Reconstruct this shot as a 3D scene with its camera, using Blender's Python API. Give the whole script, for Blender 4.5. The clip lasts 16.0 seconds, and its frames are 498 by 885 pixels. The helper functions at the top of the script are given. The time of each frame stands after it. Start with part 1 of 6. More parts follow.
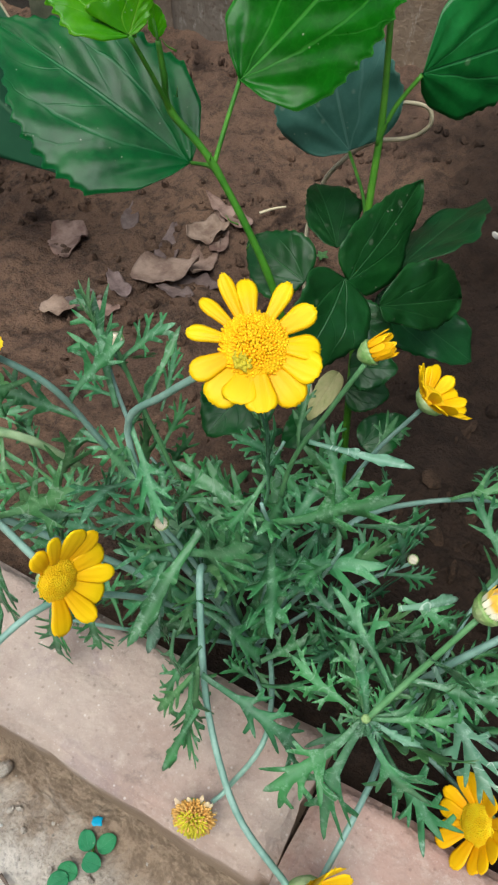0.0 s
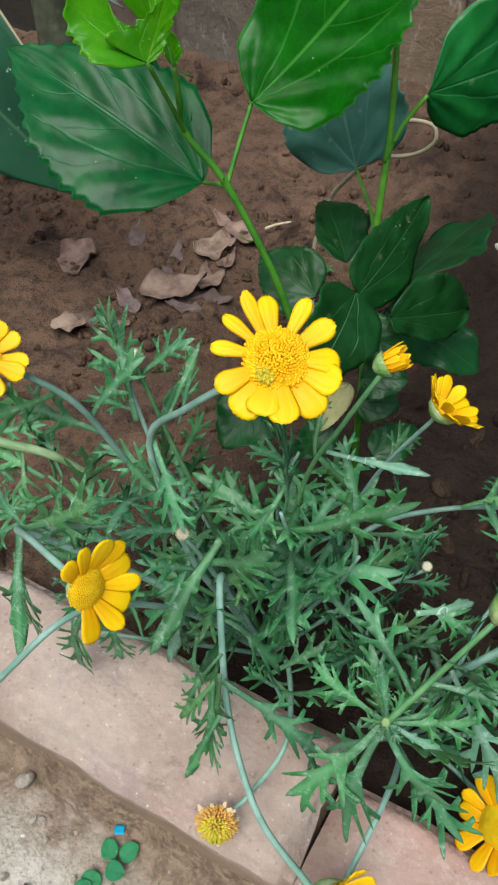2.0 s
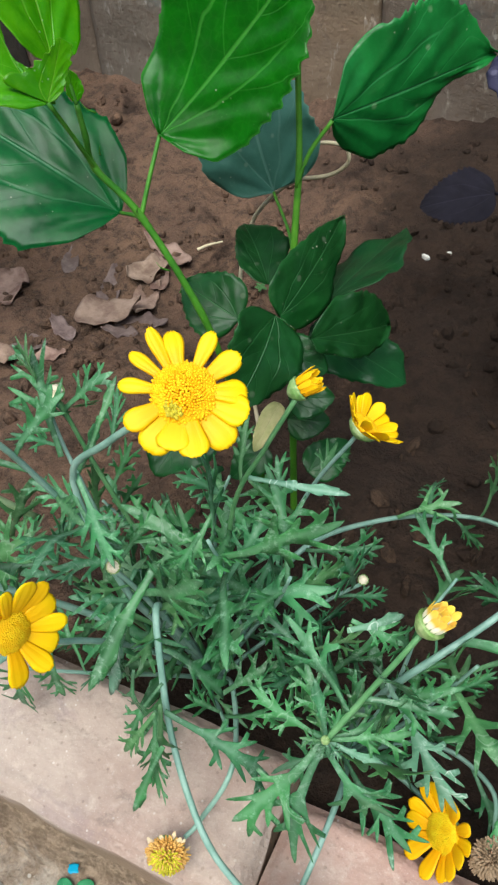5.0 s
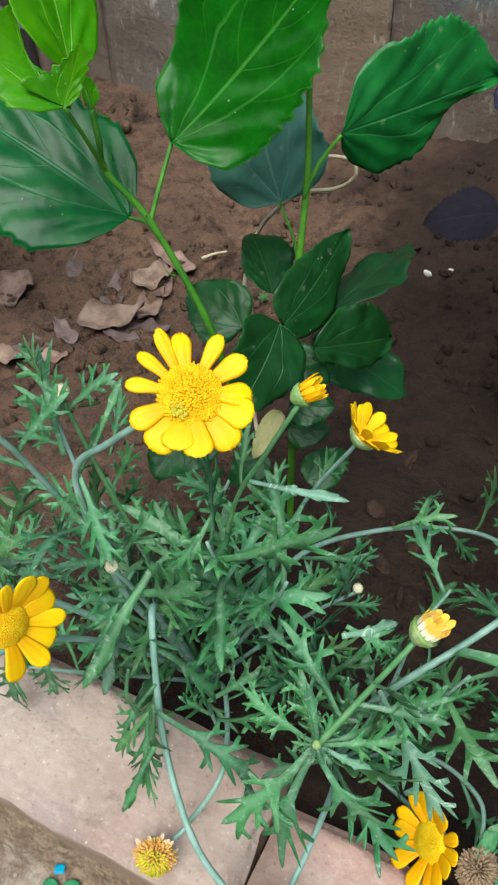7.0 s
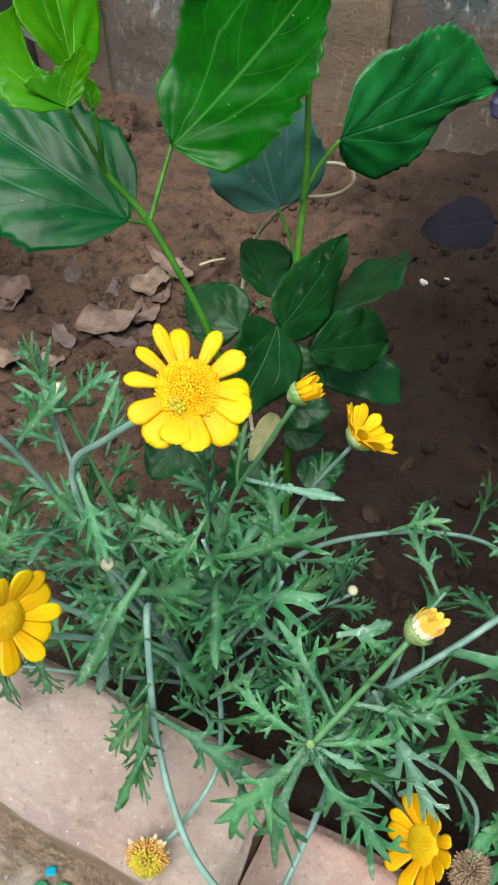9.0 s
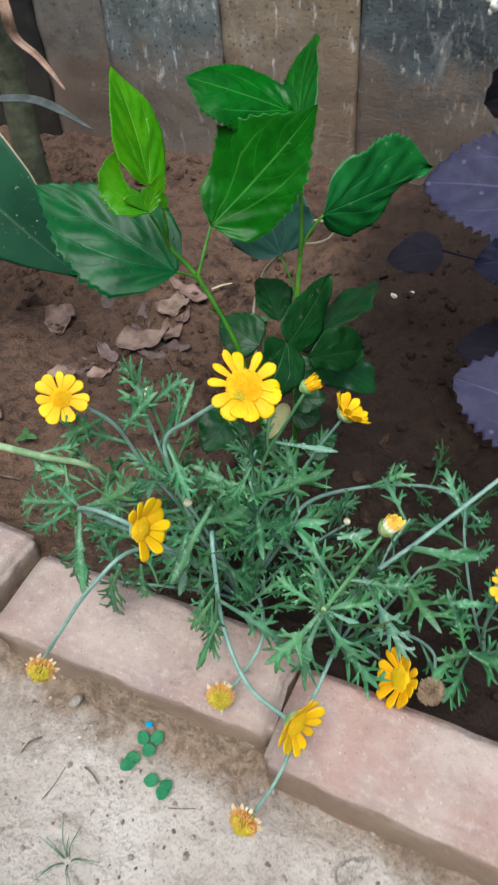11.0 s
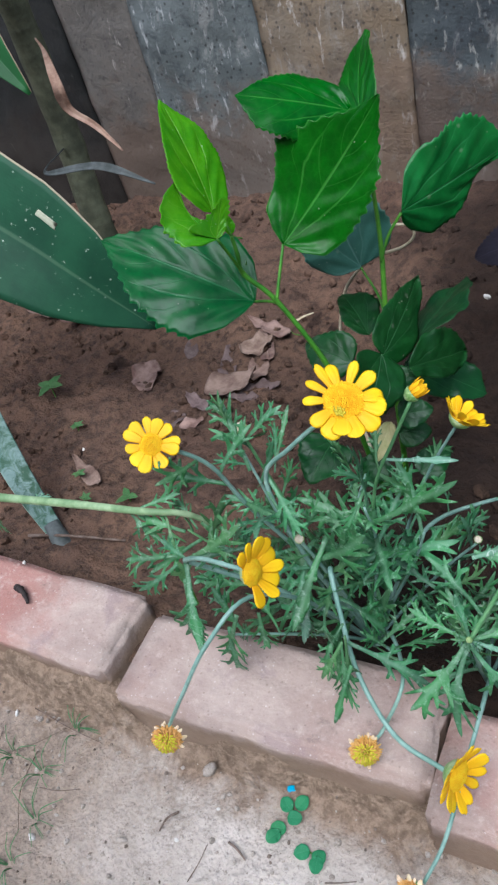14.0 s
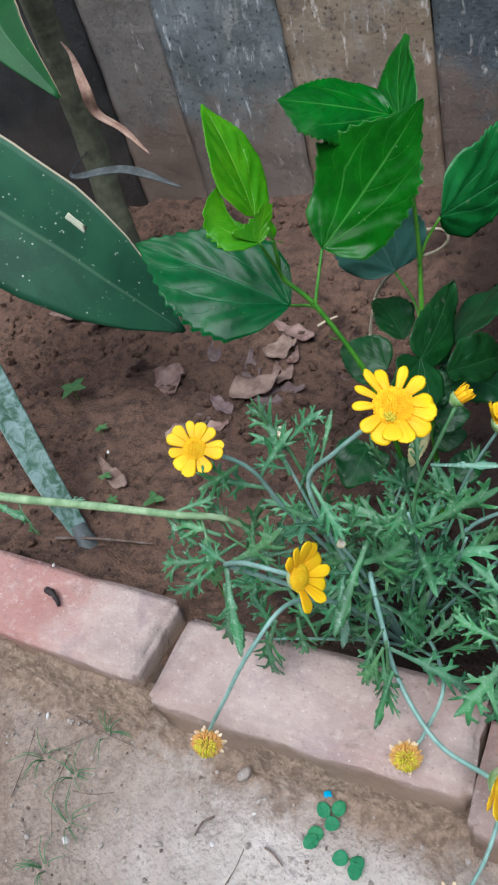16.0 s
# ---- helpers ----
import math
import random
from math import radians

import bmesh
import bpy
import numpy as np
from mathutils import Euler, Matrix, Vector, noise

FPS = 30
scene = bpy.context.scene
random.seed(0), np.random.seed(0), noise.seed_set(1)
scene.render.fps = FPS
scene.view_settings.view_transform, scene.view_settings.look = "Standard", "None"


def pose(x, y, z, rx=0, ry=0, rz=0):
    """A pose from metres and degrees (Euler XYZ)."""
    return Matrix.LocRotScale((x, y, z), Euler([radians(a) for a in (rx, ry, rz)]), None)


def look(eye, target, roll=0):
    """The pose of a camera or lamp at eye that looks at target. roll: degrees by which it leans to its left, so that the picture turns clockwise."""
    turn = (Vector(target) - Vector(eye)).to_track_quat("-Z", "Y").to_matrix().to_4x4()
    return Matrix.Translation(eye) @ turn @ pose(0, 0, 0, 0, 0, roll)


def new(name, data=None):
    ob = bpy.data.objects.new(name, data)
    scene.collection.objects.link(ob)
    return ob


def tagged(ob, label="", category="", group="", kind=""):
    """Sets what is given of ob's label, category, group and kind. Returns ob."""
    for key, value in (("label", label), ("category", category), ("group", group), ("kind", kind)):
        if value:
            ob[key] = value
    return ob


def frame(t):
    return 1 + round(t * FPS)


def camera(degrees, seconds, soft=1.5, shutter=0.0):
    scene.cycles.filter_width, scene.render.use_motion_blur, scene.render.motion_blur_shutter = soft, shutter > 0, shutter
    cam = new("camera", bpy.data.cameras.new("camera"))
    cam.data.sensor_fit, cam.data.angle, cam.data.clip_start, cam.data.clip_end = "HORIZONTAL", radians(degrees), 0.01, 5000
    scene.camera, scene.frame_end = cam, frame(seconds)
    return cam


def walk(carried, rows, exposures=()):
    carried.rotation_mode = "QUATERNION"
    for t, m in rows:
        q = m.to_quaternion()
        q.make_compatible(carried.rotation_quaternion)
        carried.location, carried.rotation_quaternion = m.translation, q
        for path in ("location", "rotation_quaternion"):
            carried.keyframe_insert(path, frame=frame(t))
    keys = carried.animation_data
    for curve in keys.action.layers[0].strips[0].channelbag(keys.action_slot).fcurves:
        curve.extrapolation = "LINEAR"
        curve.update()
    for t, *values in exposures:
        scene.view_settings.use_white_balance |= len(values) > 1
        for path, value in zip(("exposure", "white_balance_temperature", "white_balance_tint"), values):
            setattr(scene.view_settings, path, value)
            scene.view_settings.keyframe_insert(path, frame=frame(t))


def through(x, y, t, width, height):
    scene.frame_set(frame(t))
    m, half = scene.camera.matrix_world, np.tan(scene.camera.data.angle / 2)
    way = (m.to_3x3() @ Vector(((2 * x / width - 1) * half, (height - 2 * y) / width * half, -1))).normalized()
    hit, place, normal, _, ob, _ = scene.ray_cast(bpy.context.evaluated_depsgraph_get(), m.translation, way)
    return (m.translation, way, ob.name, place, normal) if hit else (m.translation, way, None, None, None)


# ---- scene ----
# ---- camera and its walk ----
cam = camera(36.94, 16.0, soft=2.3, shutter=0.5)
PATH = [
    (0, (0.2181, 0.1757, 0.4236), (-0.1527, 0.7236, -0.3263), -5.00),
    (0.5, (0.2245, 0.1745, 0.4278), (-0.1484, 0.7234, -0.3203), -5.07),
    (1, (0.2318, 0.1765, 0.4319), (-0.1428, 0.7278, -0.3136), -5.32),
    (1.5, (0.2310, 0.1744, 0.4325), (-0.1439, 0.7299, -0.3097), -5.70),
    (2, (0.2158, 0.1676, 0.4296), (-0.1637, 0.7252, -0.3087), -5.93),
    (2.5, (0.2223, 0.1705, 0.4298), (-0.1631, 0.7261, -0.3070), -5.80),
    (3, (0.2254, 0.1740, 0.4280), (-0.1591, 0.7329, -0.3067), -5.67),
    (3.5, (0.2304, 0.1772, 0.4274), (-0.1545, 0.7363, -0.3069), -6.11),
    (4, (0.2450, 0.1851, 0.4345), (-0.1335, 0.7493, -0.2993), -10.32),
    (4.5, (0.2441, 0.1849, 0.4398), (-0.1184, 0.7621, -0.2920), -10.20),
    (4.7, (0.2281, 0.1796, 0.4349), (-0.1098, 0.7675, -0.3001), -7.14),
    (7, (0.2277, 0.1715, 0.4357), (-0.1069, 0.7787, -0.2851), -3.65),
    (7.5, (0.2296, 0.1713, 0.4374), (-0.1058, 0.7811, -0.2806), -3.35),
    (8, (0.2282, 0.1686, 0.4393), (-0.1076, 0.7820, -0.2755), -3.26),
    (8.5, (0.2255, 0.1699, 0.4348), (-0.1097, 0.7867, -0.2775), -3.07),
    (9, (0.2293, 0.1669, 0.4333), (-0.1043, 0.7868, -0.2770), -2.71),
    (9.5, (0.2374, 0.1696, 0.4328), (-0.0951, 0.7875, -0.2797), -2.47),
    (10, (0.2239, 0.1688, 0.4681), (-0.1213, 0.7556, -0.2643), -4.65),
    (10.2, (0.2316, 0.1368, 0.5183), (-0.0928, 0.7401, -0.2102), -2.49),
    (12.3, (0.3002, 0.0096, 0.5558), (-0.0363, 0.6599, -0.1253), -12.67),
    (12.5, (0.2959, 0.0261, 0.5466), (-0.0460, 0.6815, -0.1269), -13.26),
    (13, (0.2654, 0.0460, 0.5295), (-0.1126, 0.6920, -0.1336), -14.20),
    (13.5, (0.2487, 0.0516, 0.5169), (-0.1782, 0.6789, -0.1344), -16.72),
    (14, (0.2581, 0.0555, 0.5130), (-0.1993, 0.6694, -0.1303), -19.11),
    (14.5, (0.2544, 0.0561, 0.5133), (-0.2106, 0.6647, -0.1297), -19.75),
    (15, (0.2542, 0.0489, 0.5183), (-0.2125, 0.6568, -0.1241), -19.96),
    (15.5, (0.2458, 0.0478, 0.5191), (-0.2176, 0.6587, -0.1229), -19.60),
    (16, (0.2384, 0.0478, 0.5190), (-0.2256, 0.6611, -0.1201), -19.13),
]
walk(cam, [(t, look(eye, target, roll)) for t, eye, target, roll in PATH], [(0.0, 0.51, 6200, 2), (1.5, 0.55, 6200, 2), (2.5, 0.51, 6200, 2), (4.5, 0.76, 6200, 1), (7.5, 0.71, 6200, 1), (9.0, 0.69, 6200, 1), (10.2, 0.60, 6150, 2), (12.5, 0.56, 5600, 10), (16.0, 0.56, 5600, 9)])

# ---- world, sun, exposure ----
world = bpy.data.worlds.new("sky")
scene.world = world
world.use_nodes = True
wn = world.node_tree
wn.nodes.clear()
sky = wn.nodes.new("ShaderNodeTexSky")
sky.sky_type, sky.sun_disc = "NISHITA", False
sky.sun_elevation, sky.sun_rotation = radians(62), radians(200)
sky.air_density, sky.dust_density = 1.0, 4.0
wbg = wn.nodes.new("ShaderNodeBackground")
wbg.inputs["Strength"].default_value = 0.11
wout = wn.nodes.new("ShaderNodeOutputWorld")
wn.links.new(sky.outputs[0], wbg.inputs["Color"])
wn.links.new(wbg.outputs[0], wout.inputs["Surface"])

sun = new("sun", bpy.data.lights.new("sun", "SUN"))
sun.data.energy, sun.data.angle, sun.data.color = 2.75, radians(40), (1.0, 0.97, 0.93)
SUN_FROM = Vector((0.25, -0.55, 1.0))
sun.matrix_world = look(SUN_FROM, (0, 0, 0))

# ---- materials ----


def rgb(text):
    """A colour as seen on a screen, turned into linear light."""
    v = [int(text[i : i + 2], 16) / 255 for i in (0, 2, 4)]
    return tuple(c / 12.92 if c <= 0.04045 else ((c + 0.055) / 1.055) ** 2.4 for c in v) + (1.0,)


class Mat:
    """A small builder of node materials."""

    def __init__(self, name):
        self.m = bpy.data.materials.new(name)
        self.m.use_nodes = True
        self.t = self.m.node_tree
        self.t.nodes.clear()
        self.out = self.t.nodes.new("ShaderNodeOutputMaterial")
        self.bsdf = self.n("ShaderNodeBsdfPrincipled")
        self.t.links.new(self.bsdf.outputs[0], self.out.inputs[0])

    def n(self, kind, ins=None, **props):
        node = self.t.nodes.new(kind)
        for k, v in props.items():
            if k == "operation":
                node.operation = v
            elif k == "blend_type":
                node.blend_type = v
            elif k == "data_type":
                node.data_type = v
            elif k == "feature":
                node.feature = v
            elif k == "interpolation_type":
                node.interpolation_type = v
        for k, v in (ins or {}).items():
            self.put(node.inputs[k], v)
        return node

    def put(self, socket, v):
        if isinstance(v, bpy.types.NodeSocket):
            self.t.links.new(v, socket)
        else:
            socket.default_value = v

    def math(self, op, a, b=0.0, c=0.0):
        return self.n("ShaderNodeMath", {0: a, 1: b, 2: c}, operation=op).outputs[0]

    def noise(self, scale, detail=5.0, rough=0.6, vec=None, distortion=0.0):
        ins = {"Scale": scale, "Detail": detail, "Roughness": rough, "Distortion": distortion}
        if vec is not None:
            ins["Vector"] = vec
        return self.n("ShaderNodeTexNoise", ins).outputs[0]

    def voronoi(self, scale, vec=None, feature="F1", out=0):
        ins = {"Scale": scale}
        if vec is not None:
            ins["Vector"] = vec
        return self.n("ShaderNodeTexVoronoi", ins, feature=feature).outputs[out]

    def step(self, v, lo, hi, a=0.0, b=1.0):
        return self.n("ShaderNodeMapRange", {0: v, 1: lo, 2: hi, 3: a, 4: b}, interpolation_type="SMOOTHSTEP").outputs[0]

    def mix(self, f, a, b, blend="MIX"):
        node = self.n("ShaderNodeMix", None, data_type="RGBA", blend_type=blend)
        self.put(node.inputs[0], f)
        self.put(node.inputs[6], a)
        self.put(node.inputs[7], b)
        return node.outputs[2]

    def vary(self, colour, amount, hue=0.0):
        """Each object a little lighter or darker."""
        r = self.n("ShaderNodeObjectInfo").outputs["Random"]
        v = self.math("MULTIPLY_ADD", r, 2 * amount, 1 - amount)
        r2 = self.math("FRACT", self.math("MULTIPLY", r, 7.13))
        h = self.math("MULTIPLY_ADD", r2, 2 * hue, 0.5 - hue)
        return self.n("ShaderNodeHueSaturation", {"Hue": h, "Value": v, "Color": colour}).outputs[0]

    def bump(self, height, strength, distance):
        return self.n("ShaderNodeBump", {"Strength": strength, "Distance": distance, "Height": height}).outputs[0]

    def position(self):
        return self.n("ShaderNodeNewGeometry").outputs["Position"]

    def uv(self):
        sep = self.n("ShaderNodeSeparateXYZ", {0: self.n("ShaderNodeUVMap").outputs[0]})
        return sep.outputs[0], sep.outputs[1]

    def set(self, colour, rough, normal=None, spec=0.5):
        self.put(self.bsdf.inputs["Base Color"], colour)
        self.put(self.bsdf.inputs["Roughness"], rough)
        self.put(self.bsdf.inputs["Specular IOR Level"], spec)
        if normal is not None:
            self.put(self.bsdf.inputs["Normal"], normal)
        return self

    def thin(self, colour, share):
        """Light that passes through a leaf or petal."""
        tr = self.n("ShaderNodeBsdfTranslucent", {"Color": colour})
        mixed = self.n("ShaderNodeMixShader", {0: share, 1: self.bsdf.outputs[0], 2: tr.outputs[0]})
        self.t.links.new(mixed.outputs[0], self.out.inputs[0])
        return self


def earth(name, a, b, c, grit, rough=0.9, damp=None, wet_shade=None):
    """Soil or sand: patches, grain and crumbs; wet_shade darkens it towards +x for wet and shade."""
    m = Mat(name)
    p = m.position()
    col = m.mix(m.step(m.noise(9, 6, 0.65, p), 0.38, 0.66), rgb(a), rgb(b))
    col = m.mix(m.step(m.noise(70, 6, 0.75, p), 0.45, 0.62), col, rgb(c))
    col = m.mix(m.math("MULTIPLY", m.step(m.noise(260, 5, 0.75, p), 0.56, 0.7), 0.5), col, rgb(b))
    grain = m.noise(900, 3, 0.7, p)
    col = m.mix(m.step(grain, 0.3, 0.8, 0.0, 0.55), col, rgb(grit))
    # wet and plant shade towards +x, painted together into the soil colour
    if wet_shade:
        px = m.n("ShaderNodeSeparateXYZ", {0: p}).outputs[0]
        shade_mask = m.step(m.math("MULTIPLY_ADD", m.noise(7, 6, 0.65, p, 0.5), 0.45, px), 0.15, 0.31)
        col = m.mix(m.math("MULTIPLY", shade_mask, 0.82), col, rgb(wet_shade))
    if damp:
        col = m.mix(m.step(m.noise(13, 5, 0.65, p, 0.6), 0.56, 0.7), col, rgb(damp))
    h = m.math("ADD", m.noise(110, 9, 0.62, p), m.math("MULTIPLY", m.voronoi(400, p), 0.12))
    return m.set(col, rough, m.bump(h, 0.8, 0.008), 0.25).m


def trodden(name):
    """Trodden sandy ground: grey dust over brown earth that comes through in patches, dark crumbs and pale grit."""
    m = Mat(name)
    p = m.position()
    col = m.mix(m.step(m.noise(11, 7, 0.68, p, 0.4), 0.36, 0.62), rgb("d6ccc1"), rgb("b5a99c"))
    col = m.mix(m.math("MULTIPLY", m.step(m.noise(6.5, 7, 0.7, p, 0.8), 0.50, 0.62), 0.85), col, rgb("80705f"))
    axes = m.n("ShaderNodeSeparateXYZ", {0: p})
    strip = m.step(m.math("MULTIPLY_ADD", m.noise(22, 7, 0.7, p, 0.6), 0.10, axes.outputs[1]), 0.228, 0.268)
    west = m.step(m.math("MULTIPLY_ADD", m.noise(9, 6, 0.7, p, 0.4), 0.25, axes.outputs[0]), 0.15, 0.0)
    near = m.step(m.n("ShaderNodeVectorMath", {0: p}, operation="LENGTH").outputs["Value"], 1.1, 0.45)
    west = m.math("MULTIPLY", west, near)
    strip = m.math("MULTIPLY", strip, m.step(axes.outputs[1], 0.9, 0.5))
    mud = m.math("MAXIMUM", m.math("MULTIPLY", strip, 0.95), m.math("MULTIPLY", west, 0.75))
    col = m.mix(m.step(m.noise(75, 6, 0.75, p), 0.49, 0.64, 0.0, 0.55), col, rgb("c4baae"))
    col = m.mix(m.math("MULTIPLY", m.step(m.noise(48, 7, 0.8, p, 0.5), 0.55, 0.66), 0.5), col, rgb("70665e"))
    col = m.mix(m.math("MULTIPLY", m.step(m.noise(260, 5, 0.75, p), 0.54, 0.64), 0.55), col, rgb("6f665f"))
    spots = m.math("MULTIPLY", m.step(m.voronoi(170, p), 0.15, 0.06), m.step(m.noise(60, 3, 0.6, p), 0.5, 0.6))
    col = m.mix(m.math("MULTIPLY", spots, 0.8), col, rgb("dcd6d0"))
    col = m.mix(m.step(m.noise(900, 3, 0.7, p), 0.3, 0.8, 0.0, 0.5), col, rgb("c9c0b5"))
    col = m.mix(mud, col, m.mix(m.step(m.noise(130, 6, 0.75, p, 0.3), 0.38, 0.62), rgb("74614f"), rgb("9c8772")))
    h = m.math("ADD", m.noise(90, 9, 0.65, p), m.math("MULTIPLY", m.voronoi(330, p), 0.15))
    return m.set(col, 0.92, m.bump(h, 0.9, 0.009), 0.2).m


def broad_leaf(name, dark, light, vein, gloss=0.34, through=0.22, spots=0.0, spot_colour="c9c8b4", swell=0.08):
    """A leaf blade with midrib, ribs that fan out of its base, quilted netting and dust; u across, v along."""
    m = Mat(name)
    u, v = m.uv()
    sx = m.math("MULTIPLY_ADD", u, 2.0, -1.0)
    x = m.math("ABSOLUTE", sx)
    p = m.position()
    wob = m.math("MULTIPLY", m.math("SUBTRACT", m.noise(40, 3, 0.5, p), 0.5), 0.16)
    ph = m.math("MULTIPLY_ADD", v, 4.5, m.math("MULTIPLY", m.math("POWER", x, 1.1), -2.0))
    ph = m.math("ADD", ph, m.math("MULTIPLY", m.noise(25, 2, 0.5, p), 0.6))
    wave = m.math("ABSOLUTE", m.math("SUBTRACT", m.math("FRACT", ph), 0.5))
    side = m.math("MULTIPLY", m.step(wave, 0.465, 0.5), m.step(v, 0.30, 0.45))
    mid = m.step(x, 0.035, 0.008)
    fan = m.math("ABSOLUTE", m.math("SUBTRACT", m.math("ADD", x, wob), m.math("MULTIPLY", m.math("POWER", v, 0.75), 0.85)))
    fan = m.math("MULTIPLY", m.step(fan, 0.03, 0.006), m.step(v, 0.75, 0.5))
    net = m.step(m.voronoi(190, p, "DISTANCE_TO_EDGE"), 0.10, 0.0)
    veins = m.math("MAXIMUM", mid, m.math("MAXIMUM", m.math("MULTIPLY", side, 0.35), m.math("MULTIPLY", fan, 0.6)))
    patch = m.step(m.noise(60, 6, 0.65, p), 0.30, 0.72)
    col = m.mix(patch, rgb(dark), rgb(light))
    col = m.mix(m.math("MULTIPLY", net, 0.03), col, rgb(vein))
    col = m.mix(m.math("MULTIPLY", veins, 0.36), col, rgb(vein))
    dust = m.step(m.noise(120, 6, 0.75, p), 0.60, 0.8)
    col = m.mix(m.math("MULTIPLY", dust, 0.03 + spots * 0.3), col, rgb(spot_colour))
    grains = m.step(m.voronoi(210, p), 0.13, 0.05)
    few = m.step(m.noise(35, 3, 0.6, p), 0.54, 0.66)
    col = m.mix(m.math("MULTIPLY", m.math("MULTIPLY", grains, few), 0.45), col, rgb(spot_colour))
    if spots:
        sp = m.step(m.voronoi(75, p), 0.16, 0.07)
        col = m.mix(m.math("MULTIPLY", sp, spots), col, rgb(spot_colour))
    rim = m.math("MULTIPLY", m.step(x, 0.965, 0.99), 0.45)
    col = m.mix(rim, col, m.mix(0.5, rgb(light), rgb(vein)))
    col = m.vary(col, 0.10, 0.008)
    quilt = m.n("ShaderNodeTexVoronoi", {"Scale": 170.0, "Vector": p, "Smoothness": 0.8}, feature="SMOOTH_F1").outputs[0]
    puff = m.math("COSINE", m.math("MULTIPLY", ph, 6.2832))
    h = m.math("ADD", m.math("MULTIPLY", m.noise(260, 4, 0.5, p), 0.03), m.math("MULTIPLY", puff, swell))
    h = m.math("SUBTRACT", h, m.math("ADD", m.math("MULTIPLY", veins, 0.22), m.math("MULTIPLY", quilt, 0.20)))
    rough = m.math("MULTIPLY_ADD", m.noise(160, 4, 0.6, p), 0.16, gloss - 0.02)
    m.set(col, rough, m.bump(h, 0.7, 0.0018), 0.22)
    return m.thin(m.mix(0.5, col, rgb(light)), through).m


def strap_matter(name, dark, light, rim, flecks, bands=0.0):
    """A long leaf: fine lines along it, a pale rim, flecks, and cross bands where it has them."""
    m = Mat(name)
    u, v = m.uv()
    p = m.position()
    x = m.math("ABSOLUTE", m.math("MULTIPLY_ADD", u, 2.0, -1.0))
    col = m.mix(m.step(m.noise(14, 5, 0.6, p), 0.3, 0.7), rgb(dark), rgb(light))
    line = m.math("SINE", m.math("MULTIPLY", u, 260.0))
    col = m.mix(m.math("MULTIPLY", m.step(x, 0.05, 0.01), 0.12), col, rgb("8fae8c"))
    if bands:
        q = m.n("ShaderNodeCombineXYZ", {0: m.math("MULTIPLY", u, 1.3), 1: m.math("MULTIPLY", v, 15.0)}).outputs[0]
        col = m.mix(m.math("MULTIPLY", m.step(m.noise(1.6, 5, 0.7, q, 0.8), 0.36, 0.64), bands), col, rgb("7c928f"))
    fl = m.math("MAXIMUM", m.step(m.voronoi(95, p), 0.13, 0.05), m.step(m.noise(170, 4, 0.7, p), 0.64, 0.72))
    far_ = m.step(m.noise(20, 3, 0.6, p), 0.45, 0.6)
    col = m.mix(m.math("MULTIPLY", m.math("MULTIPLY", fl, far_), flecks), col, rgb("b7c4b2"))
    col = m.mix(m.math("MULTIPLY", m.step(u, 0.018, 0.008), 0.8), col, rgb(rim))
    return m.set(col, 0.55, m.bump(m.math("ADD", m.noise(120, 4, 0.6, p), m.math("MULTIPLY", line, 0.02)), 0.3, 0.001), 0.22).m


def lobed_leaf(name, dark, light, pale, through=0.15, trails=0.12):
    """The grey-green bloom of the daisy's narrow leaves, with pale miner trails."""
    m = Mat(name)
    u, v = m.uv()
    p = m.position()
    x = m.math("ABSOLUTE", m.math("MULTIPLY_ADD", u, 2.0, -1.0))
    col = m.mix(m.step(m.noise(45, 5, 0.6, p), 0.3, 0.7), rgb(dark), rgb(light))
    bloom = m.step(m.noise(240, 5, 0.75, p), 0.5, 0.75)
    col = m.mix(m.math("MULTIPLY", bloom, 0.46), col, rgb(pale))
    col = m.mix(m.math("MULTIPLY", m.step(x, 0.16, 0.0), 0.12), col, rgb(pale))
    streak = m.math("MULTIPLY", m.step(m.noise(34, 6, 0.75, p, 0.8), 0.58, 0.72), m.step(m.noise(420, 4, 0.7, p), 0.42, 0.6))
    col = m.mix(m.math("MULTIPLY", streak, 0.5), col, rgb(pale))
    trail = m.math("ABSOLUTE", m.math("SUBTRACT", m.noise(70, 2, 0.5, p, 1.2), 0.5))
    trail = m.math("MULTIPLY", m.step(trail, 0.022, 0.008), m.step(m.noise(18, 2, 0.5, p), 0.53, 0.60))
    col = m.mix(m.math("MULTIPLY", trail, trails), col, rgb("dfe9df"))
    col = m.vary(col, 0.16, 0.012)
    m.set(col, 0.48, m.bump(m.noise(300, 4, 0.6, p), 0.3, 0.0008), 0.45)
    return m.thin(col, through).m


def stalk(name, a, b, rough=0.5):
    m = Mat(name)
    p = m.position()
    col = m.mix(m.step(m.noise(60, 5, 0.65, p), 0.35, 0.7), rgb(a), rgb(b))
    col = m.vary(col, 0.08, 0.006)
    return m.set(col, rough, m.bump(m.noise(420, 4, 0.65, p), 0.35, 0.0008), 0.4).m


def ringed(name, a, b, ring):
    """An old stem with leaf scars that run round it."""
    m = Mat(name)
    p = m.position()
    zz = m.n("ShaderNodeSeparateXYZ", {0: p}).outputs[2]
    wave = m.math("SINE", m.math("MULTIPLY_ADD", m.noise(30, 4, 0.6, p), 6.0, m.math("MULTIPLY", zz, 420.0)))
    col = m.mix(m.step(m.noise(35, 6, 0.7, p), 0.35, 0.68), rgb(a), rgb(b))
    col = m.mix(m.step(wave, 0.3, 0.95, 0.0, 0.12), col, rgb(ring))
    h = m.math("ADD", m.math("MULTIPLY", wave, 0.12), m.noise(160, 5, 0.7, p))
    return m.set(col, 0.8, m.bump(h, 0.6, 0.003), 0.25).m


